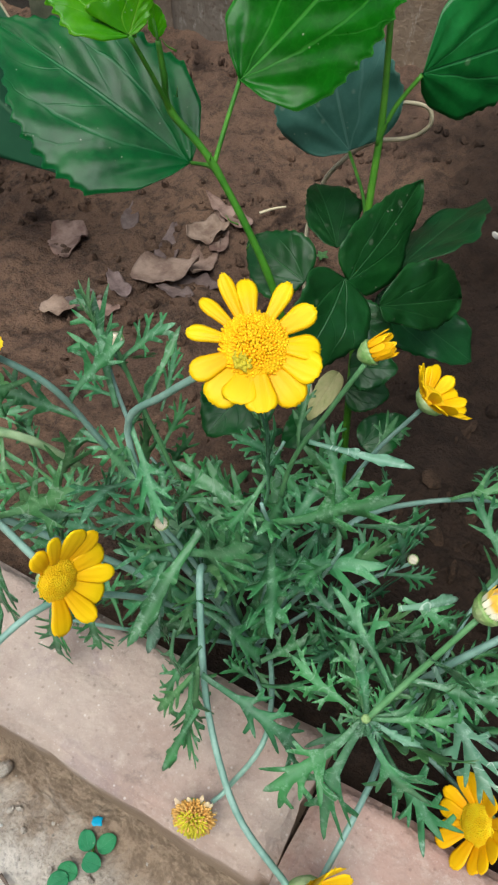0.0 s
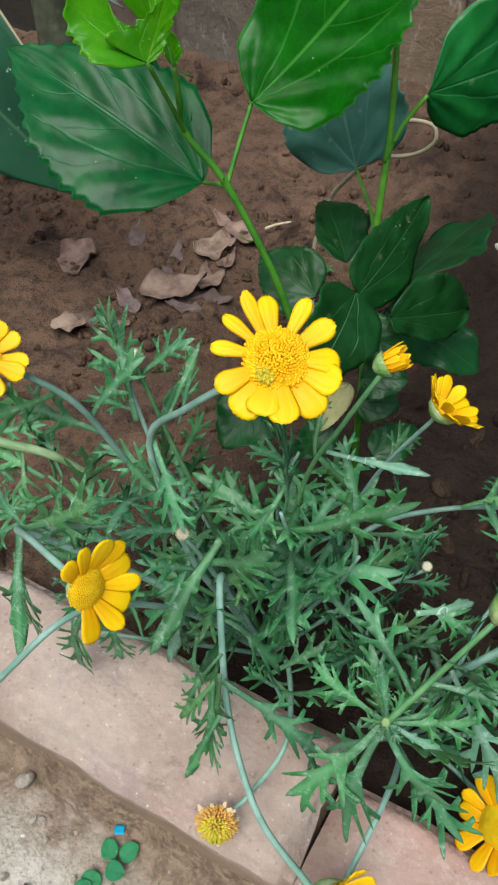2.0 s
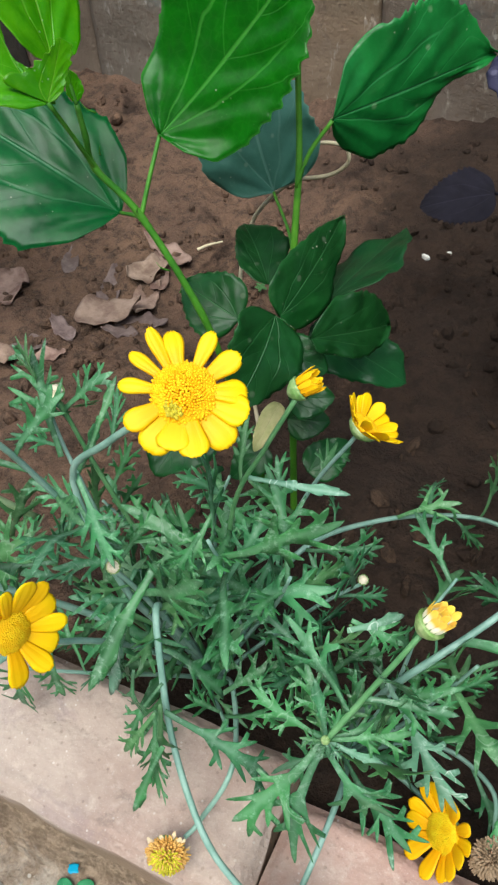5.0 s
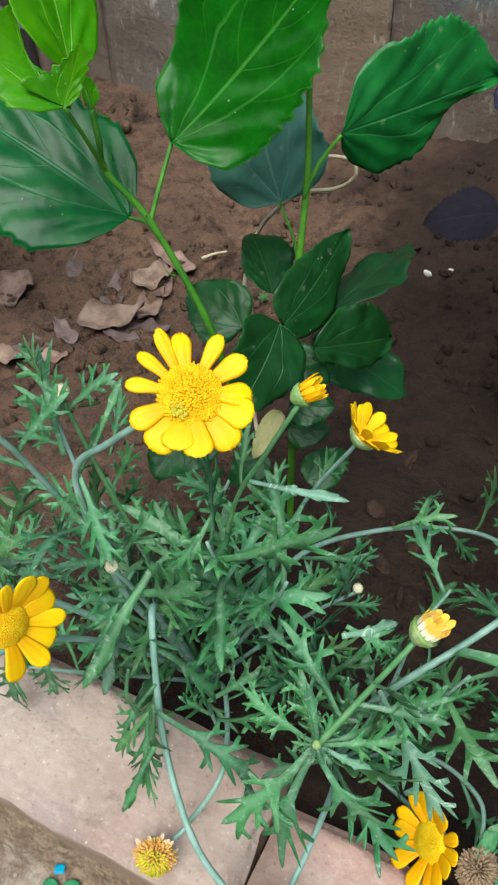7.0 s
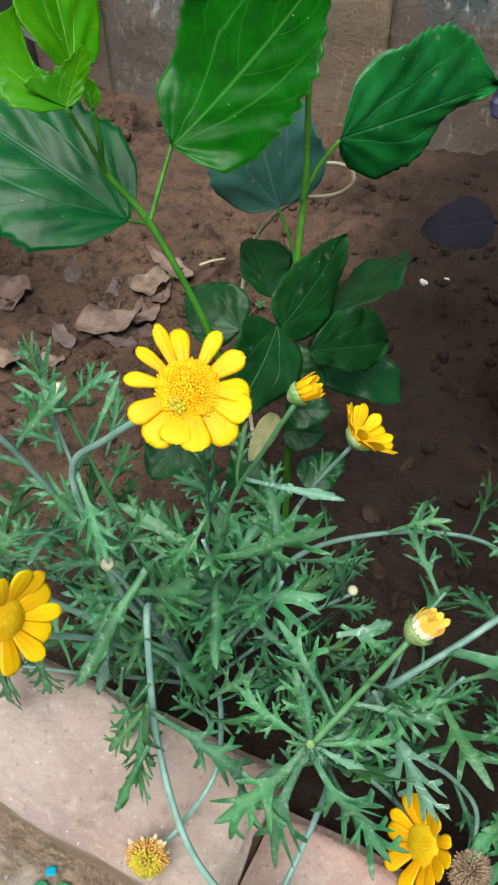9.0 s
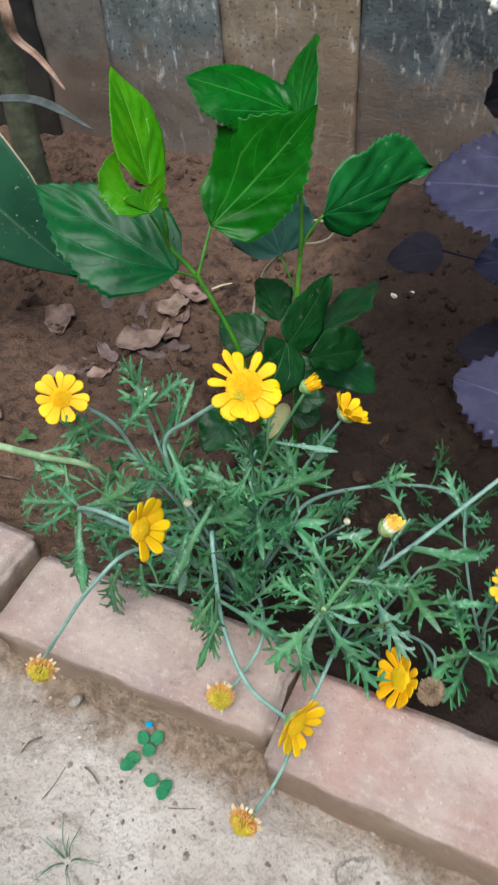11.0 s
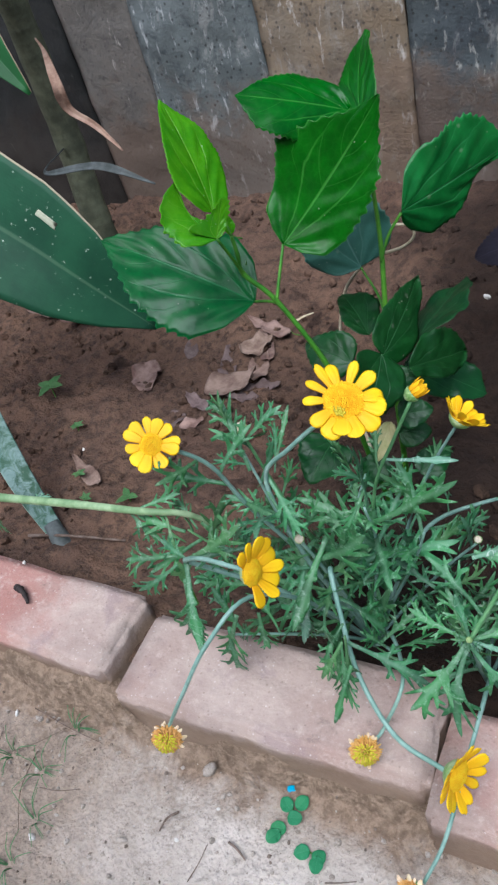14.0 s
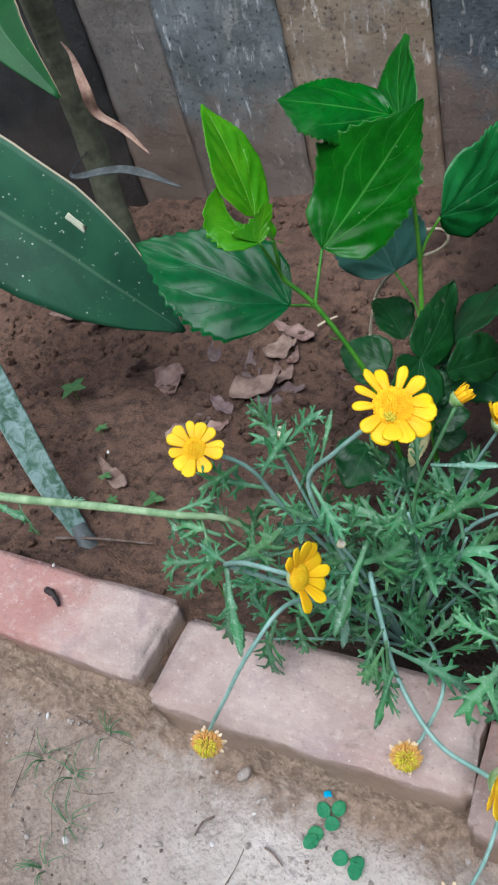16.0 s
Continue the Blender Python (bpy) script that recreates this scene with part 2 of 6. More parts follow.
def petal_matter(name, a, b, through=0.22, ramp=(0.05, 0.9)):
    m = Mat(name)
    u, v = m.uv()
    p = m.position()
    line = m.math("ABSOLUTE", m.math("SINE", m.math("MULTIPLY", u, 22.0)))
    col = m.mix(m.step(v, ramp[0], ramp[1]), rgb(a), rgb(b))
    col = m.mix(m.math("MULTIPLY", m.noise(200, 4, 0.6, p), 0.25), col, rgb(a))
    col = m.vary(col, 0.05, 0.006)
    m.set(col, 0.5, m.bump(line, 0.05, 0.0004), 0.25)
    return m.thin(col, through).m


def plain(name, a, b, scale, rough=0.7, bump=0.4, distance=0.001, spec=0.3, through=0.0):
    m = Mat(name)
    p = m.position()
    col = m.mix(m.step(m.noise(scale, 6, 0.65, p), 0.35, 0.68), rgb(a), rgb(b))
    col = m.mix(m.step(m.noise(scale * 9, 4, 0.7, p), 0.5, 0.8, 0.0, 0.5), col, rgb(b))
    col = m.vary(col, 0.1, 0.01)
    m.set(col, rough, m.bump(m.noise(scale * 5, 6, 0.7, p), bump, distance), spec)
    return m.thin(col, through).m if through else m.m


def slab_matter(name, a, b, c, fleck, flecks, mudded=0.6):
    """Split stone: blotches, splash marks, pale flecks and pits, mud thrown up in patches."""
    m = Mat(name)
    p = m.position()
    col = m.mix(m.step(m.noise(14, 7, 0.65, p), 0.33, 0.68), rgb(a), rgb(b))
    col = m.mix(m.step(m.noise(55, 6, 0.7, p, 0.5), 0.5, 0.7, 0.0, 0.8), col, rgb(c))
    tall = m.n("ShaderNodeMapping", {"Vector": p, "Scale": (1.0, 1.0, 0.35)}).outputs[0]
    fl = m.step(m.noise(95, 6, 0.65, tall, 0.3), 0.64 - flecks * 0.12, 0.72)
    col = m.mix(m.math("MULTIPLY", fl, 0.75), col, rgb(fleck))
    haze = m.step(m.noise(32, 7, 0.72, tall, 0.6), 0.54, 0.68)
    col = m.mix(m.math("MULTIPLY", haze, 0.75 * flecks), col, rgb("93938e"))
    pits = m.step(m.voronoi(105, p), 0.26, 0.12)
    col = m.mix(m.math("MULTIPLY", pits, 0.3 + 0.5 * flecks), col, rgb("242322"))
    zz = m.n("ShaderNodeSeparateXYZ", {0: p}).outputs[2]
    mud = m.step(m.math("MULTIPLY_ADD", m.noise(18, 6, 0.7, p), -0.30, zz), 0.09, 0.0)
    col = m.mix(m.math("MULTIPLY", mud, mudded), col, rgb("6a5646"))
    col = m.vary(col, 0.06)
    h = m.math("ADD", m.noise(30, 8, 0.7, p), m.math("MULTIPLY", m.noise(260, 4, 0.6, p), 0.25))
    return m.set(col, 0.75, m.bump(h, 0.7, 0.006), 0.35).m


def brick_matter(name, redness, split=None):
    m = Mat(name)
    p = m.position()
    col = m.mix(m.step(m.noise(16, 6, 0.6, p), 0.35, 0.65), rgb("b5a499"), rgb("a08c82"))
    red = m.math("MULTIPLY", m.step(m.noise(10, 5, 0.6, p), 0.55 - 0.5 * redness, 0.72 - 0.5 * redness), redness)
    if split is not None:
        px = m.n("ShaderNodeSeparateXYZ", {0: p}).outputs[0]
        red = m.math("MULTIPLY", m.step(m.math("MULTIPLY_ADD", m.noise(26, 6, 0.7, p, 0.4), 0.14, px), split + 0.12, split + 0.03), redness)
    col = m.mix(red, col, rgb("a2655a"))
    plum = m.step(m.noise(19, 6, 0.7, p, 0.5), 0.56, 0.66)
    col = m.mix(m.math("MULTIPLY", plum, 0.45), col, rgb("8b7a7c"))
    col = m.mix(m.step(m.noise(110, 6, 0.7, p), 0.5, 0.72, 0.0, 0.65), col, rgb("c0aea3"))
    pale = m.math("MULTIPLY", m.step(m.voronoi(230, p), 0.20, 0.08), m.step(m.noise(50, 3, 0.6, p), 0.46, 0.6))
    col = m.mix(m.math("MULTIPLY", pale, 0.6), col, rgb("d8cfc8"))
    dust = m.step(m.noise(1100, 3, 0.7, p), 0.55, 0.8)
    col = m.mix(m.math("MULTIPLY", dust, 0.4), col, rgb("ddd2c8"))
    spots = m.step(m.voronoi(160, p), 0.17, 0.07)
    col = m.mix(m.math("MULTIPLY", spots, 0.35), col, rgb("66524a"))
    soot = m.step(m.noise(24, 6, 0.7, p), 0.58, 0.72)
    col = m.mix(m.math("MULTIPLY", soot, 0.6), col, rgb("5d5450"))
    zz = m.n("ShaderNodeSeparateXYZ", {0: p}).outputs[2]
    mud = m.step(m.math("MULTIPLY_ADD", m.noise(45, 7, 0.7, p), 0.035, zz), 0.068, 0.052)
    col = m.mix(m.math("MULTIPLY", mud, 0.85), col, m.mix(m.noise(70, 5, 0.7, p), rgb("7a6653"), rgb("9e8975")))
    h = m.math("ADD", m.noise(60, 9, 0.62, p), m.math("MULTIPLY", m.voronoi(330, p), 0.15))
    return m.set(col, 0.9, m.bump(h, 0.6, 0.004), 0.2).m


SOIL = earth("garden soil", "4c382e", "69503f", "2e211a", "7c6656", damp="281c16", wet_shade="1b120d")
SAND = trodden("trodden sandy ground")
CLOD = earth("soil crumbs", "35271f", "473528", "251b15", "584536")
EARTH_BIT = earth("brown earth bits", "75685d", "85776b", "5e5147", "96897e")
GRIT = earth("sand crumbs", "a59a8d", "bab0a4", "80756a", "d4ccc2")
BRICK = brick_matter("dusty pale brick", 0.13)
BRICK_RED = brick_matter("dusty brick, red at one end", 0.6, -0.165)
BRICK_PINK = brick_matter("dusty pinkish brick", 0.36)
STONE_BROWN = slab_matter("brown sandstone slab", "5d5a55", "6a645d", "4b4945", "a8a29a", 0.02)
STONE_GREY = slab_matter("grey slate slab", "525857", "666c6b", "3d4344", "c6c8c6", 0.7)
STONE_TAN = slab_matter("tan sandstone slab", "756b5d", "7d6d58", "575048", "c3beb6", 0.5)
STONE_DARK = slab_matter("dark slate slab", "3c4246", "4e5555", "2b3033", "b9b8ae", 0.7)
# deep shade behind the broad-leaved plant, painted as near-black stone
STONE_SHADE = slab_matter("slate slab painted for shade", "1c1d1b", "262623", "141514", "55554e", 0.0, 0.1)
UNSEEN_WALL = plain("plaster of the unseen wall", "6b655c", "7d766b", 7, 0.9, 0.5, 0.004)
GROUT = plain("grey joint mortar", "4a433b", "5b5248", 60)
LEAF_OLD = broad_leaf("dark glossy hibiscus leaf", "053d17", "0b531f", "2c7544", 0.30, 0.10, swell=0.05)
LEAF_DEEP = broad_leaf("deep glossy hibiscus leaf", "165c22", "217430", "58a068", 0.27, 0.12, spots=0.14, swell=0.04)
LEAF_BIG = broad_leaf("mid-green hibiscus leaf", "054a06", "0b620a", "55a845", 0.25, 0.15, swell=0.04)
LEAF_NEW = broad_leaf("fresh light-green hibiscus leaf", "3a8a05", "56a00a", "9ccf48", 0.19, 0.4, swell=0.04)
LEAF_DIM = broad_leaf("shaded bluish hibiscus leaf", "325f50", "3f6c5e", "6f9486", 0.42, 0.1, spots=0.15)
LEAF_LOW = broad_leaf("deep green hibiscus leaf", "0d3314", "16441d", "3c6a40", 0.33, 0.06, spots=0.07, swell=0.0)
LEAF_SICK = broad_leaf("yellowed hibiscus leaf", "93995f", "c0b68a", "d8d0a8", 0.55, 0.2)
PURPLE = broad_leaf("dusty purple leaf", "2a2840", "37354d", "625f80", 0.6, 0.04, spots=0.3, spot_colour="807d92")
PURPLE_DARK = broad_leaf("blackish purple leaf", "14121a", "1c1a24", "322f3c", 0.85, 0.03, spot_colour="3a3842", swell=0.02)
STRAP = strap_matter("dark green leaf with a cream rim", "163c29", "224f35", "b5a68c", 0.7)
STRAP_B = strap_matter("bright green leaf with a dried rim", "16461f", "205826", "c0a488", 0.2)
SNAKE = strap_matter("mottled grey-green strap", "24422f", "33553f", "8a9c90", 0.15, 0.7)
HIB_STEM = stalk("green hibiscus stem", "37701a", "528c26")
WOODY = ringed("old ringed stem", "4c4f3e", "676a54", "2c2e26")
ROOT = stalk("pale dry root", "cbbfa2", "b3a588", 0.8)
DAISY_LEAF = lobed_leaf("grey-green daisy leaf", "285b34", "44864f", "b4d4be")
DAISY_LEAF_B = lobed_leaf("fresher daisy leaf", "2f5f34", "467a44", "a0c29a")
DAISY_LEAF_PALE = lobed_leaf("pale downy daisy leaf", "4d7e60", "6d9b7e", "c6dacf", trails=0.5)
DAISY_STEM = stalk("grey-green daisy stem", "6b8f80", "8bab9e")
STALK = stalk("pale scarred stalk", "6f8f62", "a3bb90")
DAISY_STEM_B = stalk("green daisy stem", "4c7d4c", "689263")
PETAL = petal_matter("golden yellow petal", "f0b800", "f8d000")
PETAL_DEEP = petal_matter("deep yellow petal", "f0b000", "f8c800")
PETAL_BUD = petal_matter("closed petal, whitish at its foot", "fdf6e0", "fbcc00", 0.22, (0.30, 0.62))
DISC = plain("orange-yellow disc florets", "f8ca00", "fee020", 300, 0.6, 0.3, through=0.35)
DISC_GREEN = plain("greenish unopened florets", "b4a828", "ccc034", 300, 0.6, 0.5)
CALYX = plain("green and straw bracts", "6f9a4c", "b0be8c", 120, 0.6, 0.4)
DRIED = plain("dried orange ray florets", "c48d42", "dcb06a", 250, 0.75, 0.4)
WITHER = plain("papery withered florets", "e2d0b0", "cdb38a", 250, 0.8, 0.4)
PALE_BUD = plain("pale straw bud tip", "ece2cc", "d8cdae", 250, 0.7, 0.3)
SEED = plain("brown seed head", "7e6a52", "a08a70", 200, 0.85, 0.6)
DEAD = plain("dead leaf", "665046", "957f72", 45, 0.85, 0.5, 0.002)
DEAD_DARK = plain("damp dead leaf", "5c4c48", "7a6a66", 70, 0.8, 0.5, 0.002)
DRY_PINK = plain("dry papery leaf", "7c5f50", "a58a78", 60, 0.8, 0.4)
GREY_DRY = plain("grey dried leaf", "3f4442", "5c6160", 60, 0.8, 0.4)
TWIG = plain("dry twig", "5a4a3d", "7d6f64", 90, 0.9)
WHITE_BIT = plain("white chip", "c9c6be", "dcdad4", 120, 0.8)
BLUE_BIT = plain("blue plastic scrap", "1f9fc0", "2bb0d0", 60, 0.4)
BLACK_BIT = plain("black dried scrap", "241f1e", "3a3230", 120, 0.7)
CLOVER = broad_leaf("clover leaflet", "2f7d4f", "3d8c5c", "6aac80", 0.5, 0.2, swell=0.0)
GRASS = broad_leaf("thin dusty grass", "437548", "588757", "80a078", 0.6, 0.2, swell=0.0)
SPROUT = broad_leaf("small green weed", "46703f", "587f4e", "76a06c", 0.5, 0.25, swell=0.0)

# ---- building helpers ----
WORLD = {}


def thing(name, at, label, category, group="", kind=""):
    """A thing's Empty at its base."""
    ob = new(name)
    ob.location = at
    ob.empty_display_size = 0.02
    WORLD[ob] = Matrix.Translation(at)
    return tagged(ob, label, category, group, kind)


def finish(name, bm, material, smooth=True):
    me = bpy.data.meshes.new(name)
    bm.normal_update()
    bm.to_mesh(me)
    bm.free()
    for poly in me.polygons:
        poly.use_smooth = smooth
    if material:
        me.materials.append(material)
    return me


def put(name, me, parent=None, m=None, label=""):
    """An object of the mesh under its parent; m is its pose in the world."""
    ob = new(name, me)
    m = m or Matrix()
    WORLD[ob] = m.copy()
    if parent is not None:
        ob.parent = parent
        m = WORLD[parent].inverted() @ m
    ob.matrix_basis = m
    return tagged(ob, label)


def part(name, bm, material, parent, label="", smooth=True):
    """One mesh, given in world places, under a thing or a part of it."""
    bm.transform(WORLD[parent].inverted())
    ob = new(name, finish(name, bm, material, smooth))
    ob.parent = parent
    WORLD[ob] = WORLD[parent].copy()
    return tagged(ob, label)


def solo(name, bm, material, label, category, group="", kind="", smooth=True, at=None):
    """A thing that is one mesh, with its origin at its base."""
    base = Vector(at) if at else Vector((0, 0, 0))
    bmesh.ops.translate(bm, verts=bm.verts, vec=-base)
    ob = new(name, finish(name, bm, material, smooth))
    ob.location = base
    WORLD[ob] = Matrix.Translation(base)
    return tagged(ob, label, category, group, kind)


def smooth_path(points, steps=6):
    """Points on a smooth curve through the given ones."""
    pts = [Vector(p) for p in points]
    if len(pts) < 3:
        return [pts[0].lerp(pts[-1], i / steps) for i in range(steps + 1)]
    ext = [2 * pts[0] - pts[1]] + pts + [2 * pts[-1] - pts[-2]]
    out = []
    for i in range(1, len(ext) - 2):
        a, b, c, d = ext[i - 1 : i + 3]
        for k in range(steps):
            t = k / steps
            out.append(0.5 * (2 * b + (c - a) * t + (2 * a - 5 * b + 4 * c - d) * t * t + (3 * b - 3 * c + d - a) * t * t * t))
    out.append(pts[-1])
    return out


def tube(points, r0, r1, sides=8, steps=6, bm=None, knots=0.0):
    """A tapered stalk along a smooth curve; knots swell it a little at the given points."""
    bm = bm or bmesh.new()
    path = smooth_path(points, steps)
    n = len(path) - 1
    ref = Vector((0.31, 0.22, 0.92))
    rings = []
    for i, p in enumerate(path):
        d = (path[min(i + 1, n)] - path[max(i - 1, 0)]).normalized()
        s = d.cross(ref).normalized()
        q = s.cross(d).normalized()
        r = r0 + (r1 - r0) * i / n
        r *= 1 + knots * (1.0 if i % steps == 0 and 0 < i < n else 0.0) + 0.05 * noise.noise(p * 260)
        rings.append([bm.verts.new(p + r * (math.cos(a) * s + math.sin(a) * q)) for a in [2 * math.pi * k / sides for k in range(sides)]])
    for a, b in zip(rings, rings[1:]):
        for k in range(sides):
            bm.faces.new((a[k], a[(k + 1) % sides], b[(k + 1) % sides], b[k]))
    for ring, p, flip in ((rings[0], path[0], True), (rings[-1], path[-1], False)):
        c = bm.verts.new(p)
        for k in range(sides):
            f = (ring[k], ring[(k + 1) % sides], c)
            bm.faces.new(f[::-1] if flip else f)
    return bm


def sheet(rows, uvs, thick):
    """A curved sheet with a real thickness from rows of points."""
    bm = bmesh.new()
    layer = bm.loops.layers.uv.new("UVMap")
    nr, nc = len(rows), len(rows[0])
    nrm = []
    for i in range(nr):
        line = []
        for j in range(nc):
            a = rows[min(i + 1, nr - 1)][j] - rows[max(i - 1, 0)][j]
            b = rows[i][min(j + 1, nc - 1)] - rows[i][max(j - 1, 0)]
            v = b.cross(a)
            line.append(v.normalized() if v.length > 1e-12 else Vector((0, 0, 1)))
        nrm.append(line)
    top = [[bm.verts.new(rows[i][j]) for j in range(nc)] for i in range(nr)]
    low = [[bm.verts.new(rows[i][j] - nrm[i][j] * thick) for j in range(nc)] for i in range(nr)]

    def face(vs, ids):
        f = bm.faces.new(vs)
        for loop, (i, j) in zip(f.loops, ids):
            loop[layer].uv = uvs[i][j]

    for i in range(nr - 1):
        for j in range(nc - 1):
            q = [(i, j), (i, j + 1), (i + 1, j + 1), (i + 1, j)]
            face([top[a][b] for a, b in q], q)
            q = q[::-1]
            face([low[a][b] for a, b in q], q)
    rim = [(0, j) for j in range(nc)] + [(i, nc - 1) for i in range(1, nr)]
    rim += [(nr - 1, j) for j in range(nc - 2, -1, -1)] + [(i, 0) for i in range(nr - 2, 0, -1)]
    for a, b in zip(rim, rim[1:] + rim[:1]):
        face([top[b[0]][b[1]], top[a[0]][a[1]], low[a[0]][a[1]], low[b[0]][b[1]]], [b, a, a, b])
    return bm


def blade(length, width, teeth=15, tooth=0.03, fold=0.15, bend=0.4, wave=0.04, peak=0.62, power=0.75, cup=0.0, seed=0, thick=0.0004, rows=64, cols=11, halves=None, relief=0.013):
    """A serrated ovate leaf from its base at the origin towards +y, face up; its chord is exactly length; halves: the outline of each side, as (place along, width) in lengths."""
    rnd = random.Random(seed)
    k1, k2, k3 = rnd.uniform(0, 6), rnd.uniform(0, 6), rnd.uniform(2.0, 3.2)
    pts, uvs = [], []
    for i in range(rows + 1):
        s = i / rows
        prof = max(0.0, math.sin(math.pi * min(1.0, s**peak))) ** power
        saw = 0.5 - 0.5 * math.cos(2 * math.pi * ((s * teeth) % 1.0) ** 1.6)
        line, uv = [], []
        for j in range(-cols, cols + 1):
            u = j / cols
            edge = abs(u) ** 6
            w = width / 2 * prof
            if halves:
                side = halves[1 if u > 0 else 0]
                w = length * float(np.interp(s, [q[0] for q in side], [q[1] for q in side]))
            grow = min(1.0, max(0.0, (s - 0.16) / 0.25)) if s < 0.97 else 0.0
            w *= 1 + edge * tooth * (saw * 1.6 - 0.8) * grow
            x = u * w
            y = length * s - edge * tooth * width * 0.25 * (0.5 - saw) * grow
            ang = bend * s
            z = -length * (1 - math.cos(ang)) / bend if abs(bend) > 1e-4 else 0.0
            yy = length * math.sin(ang) / bend if abs(bend) > 1e-4 else y
            yy += y - length * s
            vein = math.cos(2 * math.pi * (s * 4.5 - 2.0 * abs(u) ** 1.1 - 0.5))
            z += fold * abs(u * w) - cup * u * u * w * w / max(width, 1e-4)
            z += wave * width * abs(u) ** 2 * (math.sin(k3 * 4 * s + k1) + 0.6 * math.sin(k3 * 7 * s + k2 + u))
            z += 0.010 * width * noise.noise(Vector((x / width * 2.0, s * 5.5, seed * 1.7))) * min(1.0, abs(u) * 1.6 + 0.15)
            z -= 0.012 * width * vein * math.sin(math.pi * min(1.0, abs(u) * 1.05)) * prof
            rib = abs(u) - 0.85 * s**0.75
            z -= relief * width * prof * (0.8 * math.exp(-((u / 0.12) ** 2)) + 0.9 * math.exp(-((rib / 0.12) ** 2)) * max(0.0, 1 - s / 0.8))
            line.append(Vector((x, yy, z)))
            uv.append(((u + 1) / 2, s))
        pts.append(line)
        uvs.append(uv)
    end = pts[-1][cols]
    turn = Matrix.Rotation(-math.atan2(end.z, end.y), 4, "X")
    k = length / max(1e-6, math.hypot(end.y, end.z))
    pts = [[Vector(((turn @ p).x, (turn @ p).y * k, (turn @ p).z)) for p in line] for line in pts]
    return sheet(pts, uvs, thick)


def frame_of(base, tip, face):
    """A pose at base whose y axis points to tip and whose z axis turns to the place or way face."""
    base, tip = Vector(base), Vector(tip)
    y = (tip - base).normalized()
    z = Vector(face)
    z = (z - y * z.dot(y)).normalized()
    x = y.cross(z)
    m = Matrix((x, y, z)).transposed().to_4x4()
    m.translation = base
    return m


def leaf(parent, base, tip, width, material, face=(0.1, -0.62, 0.78), label="", name="leaf", **kw):
    base, tip = Vector(base), Vector(tip)
    bm = blade((tip - base).length, width, **kw)
    return put(name, finish(name, bm, material), parent, frame_of(base, tip, face), label)


def lump(bm, at, size, rnd, squash=0.7, detail=1):
    """One small rough stone or clod added to a mesh."""
    m = Matrix.Translation(at) @ Euler((rnd.uniform(0, 6), rnd.uniform(0, 6), rnd.uniform(0, 6))).to_matrix().to_4x4() @ Matrix.Diagonal((size, size * rnd.uniform(0.6, 1.0), size * squash, 1))
    got = bmesh.ops.create_icosphere(bm, subdivisions=detail, radius=0.5, matrix=m)
    for v in got["verts"]:
        v.co += (v.co - Vector(at)) * 0.35 * noise.noise(v.co * 3.1 / size)
    return bm


def lumps(places, rnd, squash=0.7):
    """Many rough crumbs in one mesh, made without growing a bmesh."""
    base = bmesh.new()
    bmesh.ops.create_icosphere(base, subdivisions=1, radius=0.5)
    vs = [v.co.copy() for v in base.verts]
    fs = [[v.index for v in f.verts] for f in base.faces]
    base.free()
    verts, faces = [], []
    for at, size in places:
        rot = Euler((rnd.uniform(0, 6), rnd.uniform(0, 6), rnd.uniform(0, 6))).to_matrix()
        sx, sy, sz = size, size * rnd.uniform(0.55, 1.0), size * squash
        o = len(verts)
        for v in vs:
            k = 1 + rnd.uniform(-0.25, 0.25)
            q = rot @ Vector((v.x * sx * k, v.y * sy * k, v.z * sz * k))
            verts.append((at[0] + q.x, at[1] + q.y, at[2] + q.z))
        faces += [[o + i for i in f] for f in fs]
    me = bpy.data.meshes.new("crumbs")
    me.from_pydata(verts, [], faces)
    return me


# ---- the large structure ----
SOIL_BACK = 1.012


def soil_height(x, y):
    base = np.interp(y, [0.2, 0.29, 0.36, 0.64, 0.82, 1.02], [0.03, 0.03, 0.012, 0.003, 0.022, 0.058])
    p = Vector((x, y, 0.3))
    z = base + 0.010 * noise.noise(p * 9) + 0.009 * noise.noise(p * 24) + 0.008 * abs(noise.noise(p * 55)) + 0.004 * noise.noise(p * 120)
    return z


def ground_height(x, y):
    p = Vector((x, y, 1.7))
    near = 0.010 * math.exp(-(((y - 0.2) / 0.05) ** 2)) + 0.018 * math.exp(-(((min(y, 0.235) - 0.235) / 0.016) ** 2)) * (0.75 + 0.6 * noise.noise(p * 14))
    if y > 0.255:
        return -0.03
    return -0.005 + near + 0.004 * noise.noise(p * 8) + 0.0032 * noise.noise(p * 30) + 0.0016 * noise.noise(p * 110)


def bank_height(x, y):
    """The earth that leans on the bricks' faces."""
    p = Vector((x, y, 4.1))
    s = min(1.0, max(0.0, (y - 0.206 - 0.010 * noise.noise(Vector((x * 13, 0, 7)))) / 0.027))
    return -0.010 + 0.046 * s**1.2 + (0.010 * noise.noise(p * 38) + 0.004 * noise.noise(p * 95) + 0.002 * noise.noise(p * 220)) * (0.3 + s)


def field(xs, ys, height, name):
    verts = [(x, y, height(x, y)) for y in ys for x in xs]
    n = len(xs)
    faces = [(j * n + i, j * n + i + 1, (j + 1) * n + i + 1, (j + 1) * n + i) for j in range(len(ys) - 1) for i in range(n - 1)]
    me = bpy.data.meshes.new(name)
    me.from_pydata(verts, [], faces)
    for poly in me.polygons:
        poly.use_smooth = True
    return me


